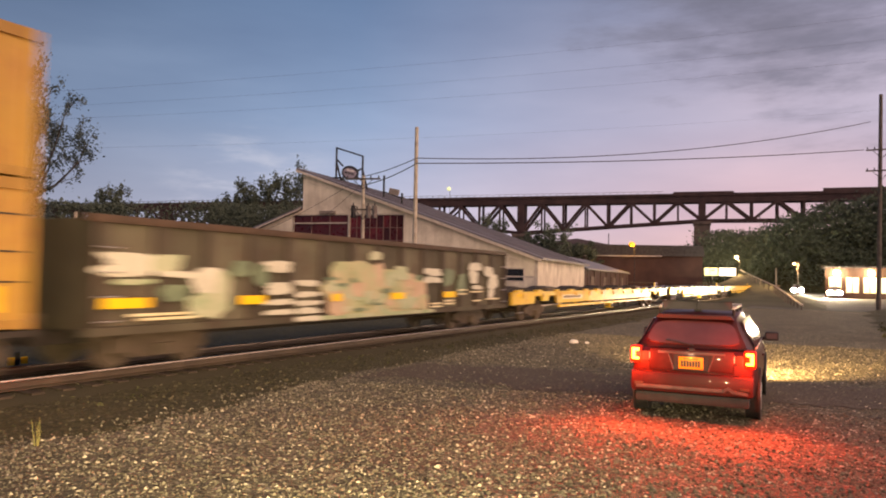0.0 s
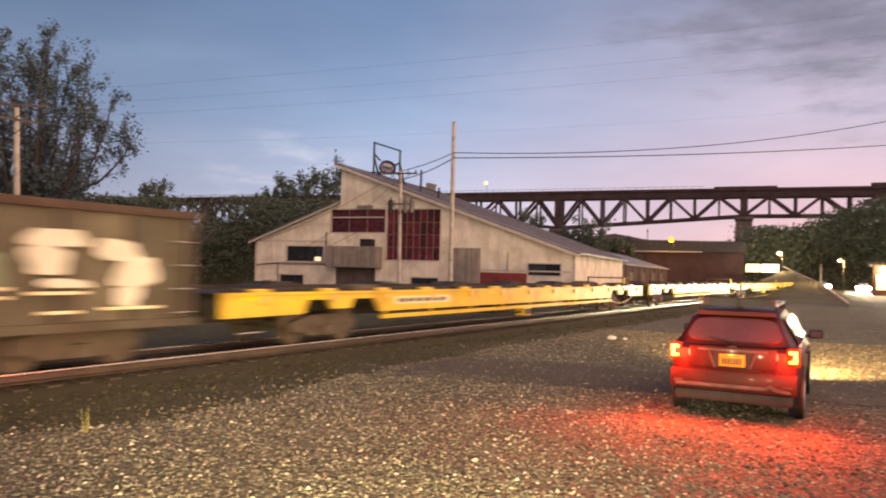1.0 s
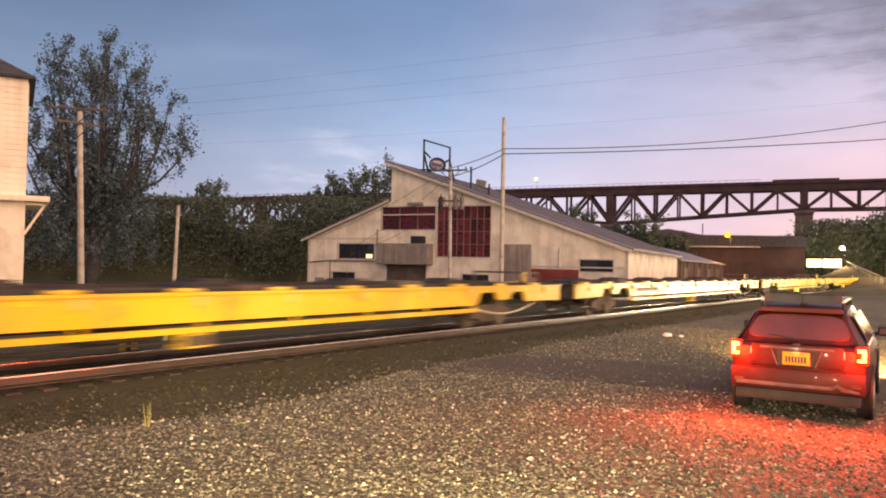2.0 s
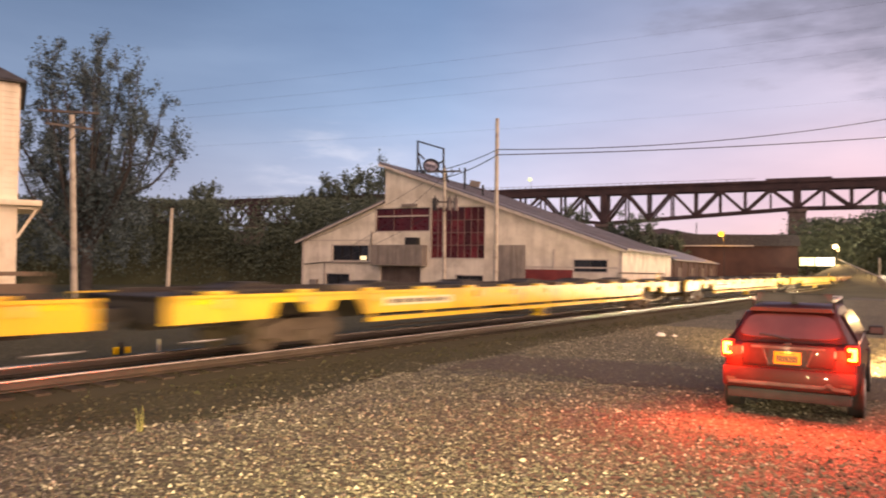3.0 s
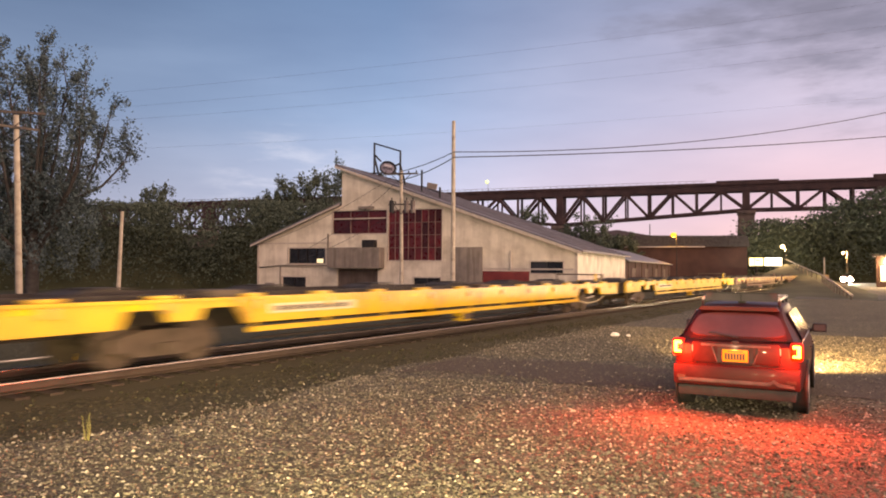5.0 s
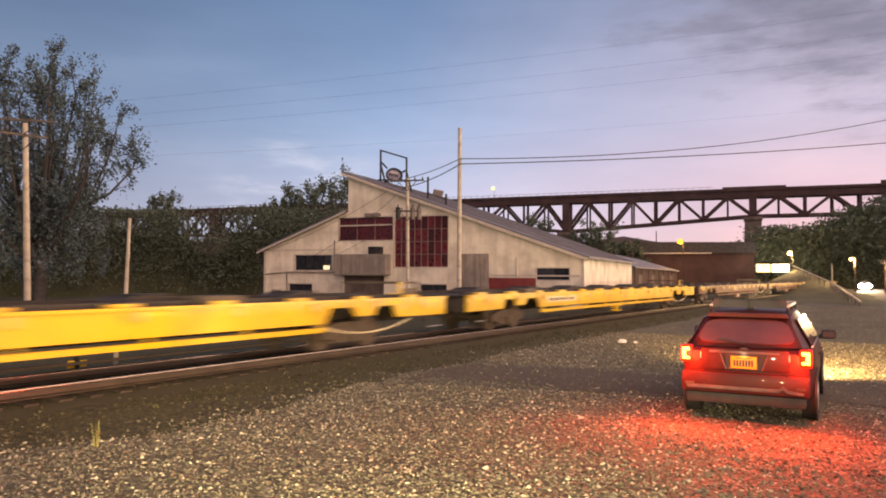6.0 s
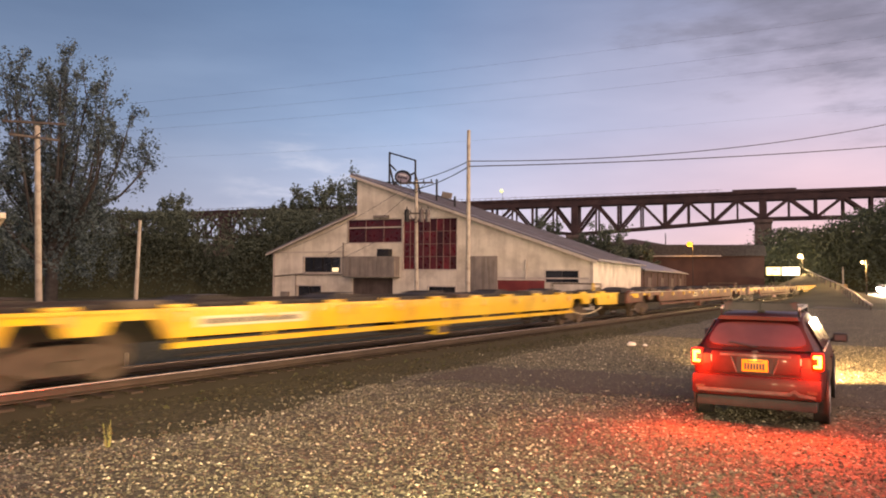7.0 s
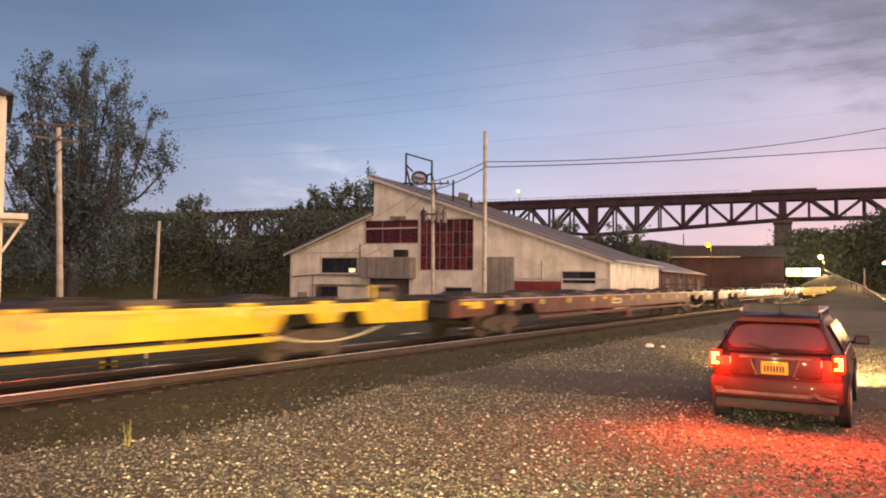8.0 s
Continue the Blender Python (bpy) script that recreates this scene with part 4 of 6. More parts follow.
def flatcar(paint, label, group, placards=((6.8, 9.3),), pale=False):
    """A long flatcar: deep side sills, deck, tie-down blocks; x runs from its leading end."""
    car = thing("flatcar", Z3, label, "flatcar", group)
    L = FLAT_LEN
    p = M[paint]
    outline = [(0.0, 0.72), (2.3, 0.74), (2.45, 1.04), (3.15, 1.04), (3.3, 0.82), (3.95, 0.82), (4.1, 1.04), (4.9, 1.04), (5.15, 0.70), (L - 5.15, 0.70), (L - 4.9, 1.04), (L - 4.1, 1.04), (L - 3.95, 0.82), (L - 3.3, 0.82), (L - 3.15, 1.04), (L - 2.45, 1.04), (L - 2.3, 0.74), (L, 0.72), (L, 1.22), (0.0, 1.22)]
    for y0, y1 in ((-1.50, -1.40), (1.40, 1.50)):
        sill = part("side_sill", add_prism(bmesh.new(), outline, y0, y1), p, car)
        yo = y0 if y0 < 0 else y1
        yb = yo - 0.05 if y0 < 0 else yo + 0.05
        box("top_flange", (0, L, min(yo, yb), max(yo, yb), 1.17, 1.225), p, sill)
        # lower flange, standing clear of the web
        box("lower_flange", (5.2, L - 5.2, min(yo, yb) - 0.03, max(yo, yb) + 0.03, 0.52, 0.62), p, sill)
        for k in range(9):
            xk = 5.3 + k * (L - 10.6) / 8
            box("gusset", (xk, xk + 0.05, min(yo, yb), max(yo, yb), 0.63, 0.70), p, sill)
        for k in range(13):
            xk = 1.0 + k * (L - 2.2) / 12
            box("stake_pocket", (xk, xk + 0.16, min(yo, yb - 0.02 if y0 < 0 else yo), max(yo, yb + 0.02 if y0 > 0 else yo), 0.98, 1.15), M["yellow_pale"] if not pale else p, sill, 0.01)
    box("deck", (0.0, L, -1.40, 1.40, 1.10, 1.20), M["under"], car, 0, "dark worn deck")
    box("centre_sill", (0.3, L - 0.3, -0.35, 0.35, 0.55, 1.1), M["under"], car)
    for k in range(13):
        xk = 0.9 + k * (L - 2.6) / 12
        for ys in (-1.28, 1.28):
            box("deck_block", (xk, xk + 0.5, ys - 0.1, ys + 0.1, 1.20, 1.285), p, car, 0.015)
    for k in range(6):
        xk = 2.0 + k * 4.2
        hitch = part("hitch", add_prism(bmesh.new(), [(xk, 1.2), (xk + 1.6, 1.2), (xk + 1.35, 1.37), (xk + 0.5, 1.39), (xk + 0.1, 1.30)], -0.45, 0.45), M["under"], car, "folded dark trailer hitch")
        box("hitch_plate", (xk + 0.45, xk + 1.3, -0.35, 0.35, 1.39, 1.41), M["under"], hitch)
    for y in (-1.0, 1.0):
        box("kick_rail", (0.5, L - 0.5, y - 0.06, y + 0.06, 1.2, 1.30), M["under"], car)
    for xk in (0.0, L - 0.12):
        box("end_sill", (xk, xk + 0.12, -1.40, 1.40, 0.72, 1.20), M["under"], car, 0, "dark end sill")
    for x0, x1 in placards:
        pl = box("placard", (x0, x1, -1.512, -1.502, 0.86, 1.06), M["placard"], car, 0, "pale placard with worn lettering")
        for k in range(6):
            xa = x0 + 0.15 + k * (x1 - x0 - 0.3) / 6
            box("lettering_bar", (xa, xa + (x1 - x0) / 9, -1.517, -1.513, 0.91, 1.01), M["mark"], pl)
    for xk in (0.5, 2.4, 11.0, 18.5, L - 2.6, L - 0.9):
        box("reflector", (xk, xk + 0.4, -1.509, -1.502, 1.06, 1.15), M["reflector"], car)
    bar("grab_iron", (0.35, -1.56, 0.42), (0.95, -1.56, 0.42), 0.02, M["steel"], car)
    bar("grab_iron", (L - 0.95, -1.56, 0.42), (L - 0.35, -1.56, 0.42), 0.02, M["steel"], car)
    stand = bar("end_frame", (L - 1.45, -0.95, 1.2), (L - 1.45, -0.95, 1.62), 0.05, p, car, square=True, label="raised steel end frame")
    for a, b in (((L - 0.6, -0.95, 1.2), (L - 0.6, -0.95, 1.62)), ((L - 1.45, -0.95, 1.6), (L - 0.6, -0.95, 1.6)), ((L - 1.45, 0.95, 1.2), (L - 1.45, 0.95, 1.62)), ((L - 1.45, -0.95, 1.6), (L - 1.45, 0.95, 1.6))):
        bar("frame_bar", a, b, 0.045, M["truck"], stand, square=True)
    box("frame_panel", (L - 1.40, L - 0.65, -0.94, -0.91, 1.22, 1.45), M["truck"], stand)
    hose = bmesh.new()
    for k in range(12):
        fa, fb = k / 12, (k + 1) / 12
        add_bar(hose, (L - 5.3 + 3.6 * fa, -1.42, 0.66 - 1.0 * fa * (1 - fa)), (L - 5.3 + 3.6 * fb, -1.42, 0.66 - 1.0 * fb * (1 - fb)), 0.018, sides=5)
    part("brake_hose", hose, M["placard"], car, "pale hose sagging beside the truck", 40)
    step_box = box("equipment_box", (13.9, 14.5, -1.45, -1.1, 0.24, 0.50), p, car, 0.02, "small painted equipment box")
    box("box_lid", (13.92, 14.48, -1.456, -1.451, 0.28, 0.46), M["truck"], step_box)
    bar("train_pipe", (5.6, -1.3, 0.36), (L - 5.6, -1.3, 0.36), 0.03, M["under"], car)
    for k, (xa, hh) in enumerate(((4.4, 0.16), (9.3, 0.10), (15.2, 0.13), (20.1, 0.18), (24.4, 0.12))):
        box("deck_gear", (xa, xa + 0.9, -1.3, -0.7, 1.2, 1.2 + hh), (M["truck"], M["under"], M["rim"])[k % 3], car, 0.02, "dark tie-down gear on the deck")
    box("brake_box", (12.4, 13.6, -0.95, -0.4, 0.35, 0.75), M["under"], car, 0.03)
    for x in (3.6, L - 3.6):
        wheelset_truck(car, x)
    couplers(car, 0, L)
    return car


def gondola():
    car = thing("gondola_car", Z3, "weathered brown gondola car covered in pale spray paint", "gondola car")
    L = 17.6
    for y0, y1 in ((-1.48, -1.40), (1.40, 1.48)):
        side_ob = box("side_wall", (0.25, L - 0.25, y0, y1, 0.75, 2.66), M["gondola"], car, 0, "weathered brown side with faded paint")
        s = -1 if y0 < 0 else 1
        ya, yb = sorted((y0 if s < 0 else y1, (y0 if s < 0 else y1) + 0.09 * s))
        for k in range(15):
            xk = 0.25 + k * (L - 0.62) / 14
            box("side_post", (xk, xk + 0.16, ya, yb, 0.78, 2.58), M["post_steel"], side_ob, 0.012)
        box("top_rim", (0.1, L - 0.1, min(ya, y0) - 0.01, max(yb, y1) + 0.01, 2.58, 2.72), M["rim"], side_ob, 0.015, "rust-red top rim")
        box("bottom_sill", (0.1, L - 0.1, min(ya, y0), max(yb, y1), 0.66, 0.80), M["gondola"], side_ob)
        if s < 0:
            box("painted_strip", (5.4, 11.9, ya - 0.006, ya - 0.001, 0.68, 0.78), M["spray"], side_ob, 0, "pale paint along the lower sill")
    for x in (0.25, L - 0.33):
        box("end_wall", (x, x + 0.08, -1.40, 1.40, 0.75, 2.66), M["gondola"], car)
    box("floor", (0.3, L - 0.3, -1.40, 1.40, 0.70, 0.80), M["under"], car)
    box("load", (0.4, L - 0.4, -1.38, 1.38, 0.8, 2.2), M["under"], car)
    box("centre_sill", (-0.1, L + 0.1, -0.3, 0.3, 0.45, 0.72), M["under"], car)
    # painted patches: rounded flat shapes between the posts
    r = random.Random(11)

    def patch(x, z, w, h, ragged=0.22):
        """A flat blob of paint with an uneven, lobed rim."""
        bm = bmesh.new()
        n = 26
        vs = []
        ph = [r.uniform(0, 6.28) for _ in range(3)]
        for i in range(n):
            a = 2 * math.pi * i / n
            sx, sz = math.copysign(abs(math.cos(a)) ** 0.6, math.cos(a)), math.copysign(abs(math.sin(a)) ** 0.6, math.sin(a))
            k = 1 + ragged * (0.5 * math.sin(2 * a + ph[0]) + 0.35 * math.sin(3 * a + ph[1]) + 0.3 * math.sin(5 * a + ph[2]))
            vs.append(bm.verts.new((x + w / 2 * sx * k, 0, z + h / 2 * sz * k)))
        fc = bm.faces.new(vs)
        up = bmesh.ops.extrude_face_region(bm, geom=[fc])
        bmesh.ops.translate(bm, vec=(0, 0.003, 0), verts=[v for v in up["geom"] if isinstance(v, bmesh.types.BMVert)])
        return bm
    part("paint_patch", patch(8.9, 1.32, 4.7, 1.22, 0.07), M["spray2"], car, "broad mint spray-paint field", m=pose(0, -1.5735, 0))
    # blocky strokes: x, z, width, height, paint
    blobs = [(0.95, 1.98, 1.3, 0.20, "spray3"), (0.85, 1.78, 1.2, 0.22, "spray3"), (1.7, 1.92, 0.7, 0.34, "spray"), (1.95, 1.72, 0.9, 0.12, "spray3"), (1.0, 1.58, 0.9, 0.10, "spray"), (1.9, 1.38, 0.7, 0.28, "spray5"),
             (2.75, 1.58, 0.95, 0.5, "spray3"), (2.65, 1.12, 0.75, 0.52, "spray"), (3.1, 1.35, 0.4, 0.8, "spray"), (3.6, 1.85, 0.6, 0.3, "spray5"), (4.2, 1.72, 0.4, 0.5, "spray5")]
    for x0, zs in ((4.75, (1.98, 1.86, 1.50, 1.38, 1.14, 0.92)), (5.75, (1.56, 1.30, 1.10, 0.92, 0.74))):
        blobs += [(x0 + 0.02 * k, z, 0.9, 0.13, "spray3") for k, z in enumerate(zs)]
    for k in range(26):
        blobs.append((6.7 + 0.17 * k + r.uniform(-0.1, 0.1), r.uniform(0.92, 1.86), r.uniform(0.35, 0.95), r.uniform(0.25, 0.62), ("spray2", "spray", "spray4", "spray2", "spray")[k % 5]))
    for k in range(11):
        blobs.append((6.8 + 0.4 * k + r.uniform(-0.1, 0.1), r.uniform(0.85, 1.75), r.uniform(0.25, 0.6), r.uniform(0.06, 0.16), "spray5"))
    blobs += [(8.6, 2.28, 0.6, 0.22, "spray"), (10.9, 1.25, 0.8, 0.8, "spray4"), (11.2, 1.0, 0.5, 0.5, "spray2"),
              (11.75, 1.90, 1.1, 0.22, "spray3"), (11.7, 1.66, 1.0, 0.2, "spray3"), (12.75, 1.75, 0.7, 0.5, "spray5"), (13.65, 1.55, 0.6, 0.6, "spray5"),
              (14.75, 2.12, 0.9, 0.3, "spray3"), (14.6, 1.78, 0.7, 0.42, "spray3"), (14.9, 1.42, 0.8, 0.14, "spray3"), (15.8, 1.96, 0.8, 0.34, "spray3"), (16.15, 1.6, 0.8, 0.5, "spray3"), (16.0, 1.22, 0.5, 0.34, "spray3")]
    for i, (x, z, w, h, mat) in enumerate(blobs):
        part("paint_patch", patch(x, z, w, h), M[mat], car, "pale blob of spray paint" if mat != "spray5" else "dark green spray-paint stroke", m=pose(0, -1.579 - 0.0042 * (i % 11), 0))
    for xk, w in ((0.35, 0.95), (3.55, 0.75), (6.7, 0.35), (9.35, 0.7), (12.4, 0.8)):
        box("reflector", (xk, xk + w, -1.634, -1.626, 1.12, 1.30), M["reflector"], car)
    for xk, w, z in ((0.9, 1.3, 1.0), (1.1, 1.3, 0.92), (11.6, 0.7, 0.95), (11.6, 0.7, 0.86), (12.45, 0.65, 1.02), (12.45, 0.65, 0.93), (13.4, 0.6, 1.35), (13.4, 0.6, 1.22), (14.3, 0.9, 1.28), (14.5, 0.6, 0.98), (15.5, 1.1, 1.02)):
        box("stencil_bar", (xk, xk + w, -1.630, -1.624, z - 0.03, z + 0.02), M["placard"], car)
    # flat panels, paler than the side wall behind them
    for k in range(7):
        box("side_panel", (0.45 + k * 2.45, 1.55 + k * 2.45, -1.492, -1.482, 0.82, 2.57), M["gondola_pale"], car)
    for k in range(4):
        for x in (0.28, L - 0.7):
            bar("ladder_rung", (x, -1.6, 0.9 + k * 0.42), (x + 0.42, -1.6, 0.9 + k * 0.42), 0.014, M["steel"], car)
    for x in (2.1, L - 2.1):
        wheelset_truck(car, x)
    couplers(car, 0, L)
    return car


def stack_car():
    car = thing("container_car", Z3, "yellow double-stacked containers on a dark container flatcar", "container car")
    L = 19.0
    box("deck_frame", (0.1, L - 0.05, -1.2, 1.2, 0.70, 0.80), M["under"], car)
    box("centre_sill", (0.1, L - 0.1, -0.35, 0.35, 0.45, 0.70), M["under"], car)
    for z0 in (0.82, 3.20):
        x0, x1 = 0.3, L - 0.15
        c = box("container", (x0, x1, -1.2, 1.2, z0 + 0.02, z0 + 2.36), M["container"], car, 0.02, "yellow corrugated shipping container")
        for y, s in ((-1.2, -1), (1.2, 1)):
            bm = bmesh.new()
            n = int((x1 - x0) / 0.28)
            for k in range(n):
                xa = x0 + 0.1 + k * (x1 - x0 - 0.2) / n
                add_box(bm, xa, xa + 0.14, y, y + 0.03 * s, z0 + 0.16, z0 + 2.12)
            part("corrugation", bm, M["container"], c)
        for y, s in ((-1.2, -1), (1.2, 1)):
            for za, zb in ((z0 + 0.02, z0 + 0.16), (z0 + 2.18, z0 + 2.36)):
                box("side_rail", (x0 + 0.12, x1 - 0.12, min(y, y + 0.045 * s), max(y, y + 0.045 * s), za, zb), M["container_rib"], c)
        if z0 < 2:
            for zk in (1.55, 2.02, 2.6):
                box("panel_joint", (x0 + 0.15, x1 - 0.15, -1.236, -1.2305, zk, zk + 0.03), M["under"], c)
            box("reflector", (x1 - 3.2, x1 - 0.5, -1.238, -1.2312, 1.1, 1.5), M["reflector"], c)
        for x in (x0, x1 - 0.12):
            for y in (-1.235, 1.125):
                box("corner_post", (x, x + 0.12, y, y + 0.11, z0, z0 + 2.38), M["container"], c)
        for k in range(4):
            bar("lock_rod", (x1 + 0.03, -0.75 + k * 0.5, z0 + 0.15), (x1 + 0.03, -0.75 + k * 0.5, z0 + 2.2), 0.025, M["steel"], c)
    for x in (1.6, L - 1.6):
        wheelset_truck(car, x)
    couplers(car, 0, L)
    return car


PITCH, SPEED, LEAD = 29.72, 16.0, 26.0
train = []
flat = flatcar("yellow", "long yellow flatcar with a dark worn deck", "train cars", ((5.8, 8.6),))
train.append((flat, LEAD))
for k in (1, 2, 3):
    train.append((copy_thing(flat, Z3), LEAD + k * PITCH))
dark = flatcar("brown", "long rust-brown flatcar with a worn steel edge", "train cars", ((12.0, 13.0),))
box("bright_edge", (0.3, FLAT_LEN - 0.3, -1.57, -1.555, 1.19, 1.222), M["steel"], dark, 0, "worn bright steel edge")
box("warning_plate", (0.9, 1.6, -1.515, -1.505, 0.95, 1.15), M["reflector"], dark)
train.append((dark, LEAD + 4 * PITCH))
train.append((copy_thing(dark, Z3), LEAD + 5 * PITCH))
pale = flatcar("yellow_pale", "long yellow flatcar paled by headlight wash in its colour, with a dark deck", "train cars", ((4.0, 6.0), (16.0, 19.0)), True)
for k in (6, 7, 8):
    train.append((pale if k == 6 else copy_thing(pale, Z3), LEAD + k * PITCH))
gon = gondola()
train.append((gon, 7.85))
stack = stack_car()
train.append((stack, -11.65))

# ---- parked car ----
CAR = pose(3.60, 10.72, 0.0, 0, 0, -25.0)
car = thing("parked_car", CAR, "dark station wagon with lit tail lamps and roof rack", "car")


def loft(sections, mat_smooth=True):
    """Skin over half sections (x, z) at stations y, mirrored in x."""
    bm = bmesh.new()
    rings = []
    for y, half in sections:
        ring = [bm.verts.new((x, y, z)) for x, z in half] + [bm.verts.new((-x, y, z)) for x, z in reversed(half) if x > 1e-4]
        rings.append(ring)
    for a, b in zip(rings, rings[1:]):
        n = len(a)
        for i in range(n):
            bm.faces.new((a[i], a[(i + 1) % n], b[(i + 1) % n], b[i]))
    bm.faces.new(rings[0])
    bm.faces.new(rings[-1][::-1])
    bmesh.ops.recalc_face_normals(bm, faces=bm.faces)
    return bm


def lower(y, w, zb, zt, round_in=0.06):
    return (y, [(w * 0.86, zb), (w * 0.97, zb + 0.10), (w, zb + 0.28), (w, zt - 0.20), (w * 0.985, zt - 0.10), (w * 0.95, zt - 0.02), (w * 0.86, zt), (0.0, zt + 0.015)])


body_me = loft([lower(-0.02, 0.73, 0.42, 0.98), lower(0.04, 0.82, 0.34, 1.02), lower(0.22, 0.865, 0.30, 1.04), lower(0.9, 0.88, 0.28, 1.04), lower(2.2, 0.875, 0.26, 1.03), lower(3.1, 0.875, 0.26, 1.02), lower(3.3, 0.87, 0.28, 0.99), lower(3.9, 0.87, 0.30, 0.93), lower(4.3, 0.82, 0.34, 0.84), lower(4.5, 0.70, 0.40, 0.74)])
part("body", body_me, M["paint"], car, "dark painted body with red glare put into its colour", 35)


def upper(y, wb, wt, zb, zt):
    return (y, [(wb, zb), (wb * 0.97 + wt * 0.03, zb + 0.06), (wt * 1.02, zt - 0.10), (wt * 0.97, zt - 0.035), (wt * 0.86, zt), (0.0, zt + 0.02)])


cabin = loft([upper(0.13, 0.80, 0.78, 1.00, 1.06), upper(0.34, 0.80, 0.63, 1.00, 1.37), upper(0.50, 0.805, 0.59, 1.00, 1.505), upper(0.9, 0.81, 0.59, 1.00, 1.545), upper(1.6, 0.82, 0.595, 1.00, 1.56), upper(2.3, 0.82, 0.59, 1.00, 1.535), upper(2.62, 0.82, 0.59, 1.00, 1.47), upper(3.02, 0.815, 0.70, 1.00, 1.22), upper(3.30, 0.80, 0.78, 0.98, 1.03)])
part("cabin", cabin, M["paint"], car, "dark painted cabin and roof with red glare put into the colour", 35)
# rear window follows the tailgate's slope
rear_glass = bmesh.new()
corners = [(0.68, 0.145, 1.075), (-0.68, 0.145, 1.075), (-0.53, 0.385, 1.40), (0.53, 0.385, 1.40)]
quad = []
for k in range(28):
    a = 2 * math.pi * k / 28
    su, sv = (math.copysign(abs(f) ** 0.42, f) * 0.5 + 0.5 for f in (math.cos(a), math.sin(a)))
    low = Vector(corners[1]).lerp(Vector(corners[0]), su)
    top_edge = Vector(corners[2]).lerp(Vector(corners[3]), su)
    quad.append(low.lerp(top_edge, sv))
nrm = (Vector(corners[1]) - Vector(corners[0])).cross(Vector(corners[2]) - Vector(corners[1])).normalized()
if nrm.y > 0:
    nrm = -nrm
lo = [rear_glass.verts.new(Vector(q) + nrm * 0.015) for q in quad]
hi = [rear_glass.verts.new(Vector(q) + nrm * 0.045) for q in quad]
rear_glass.faces.new(lo)
rear_glass.faces.new(hi[::-1])
for i in range(28):
    rear_glass.faces.new((lo[i], lo[(i + 1) % 28], hi[(i + 1) % 28], hi[i]))
rg = part("rear_window", rear_glass, M["carglass"], car, "dark rear window, reddish reflection put into its colour")
bar("wiper", (0.02, 0.09, 1.085), (-0.38, 0.13, 1.14), 0.012, M["trimblack"], rg)
part("spoiler", add_prism(bmesh.new(), [(-0.55, 1.46), (0.55, 1.46), (0.51, 1.515), (-0.51, 1.515)], 0.30, 0.62), M["paint"], car, "", 30)
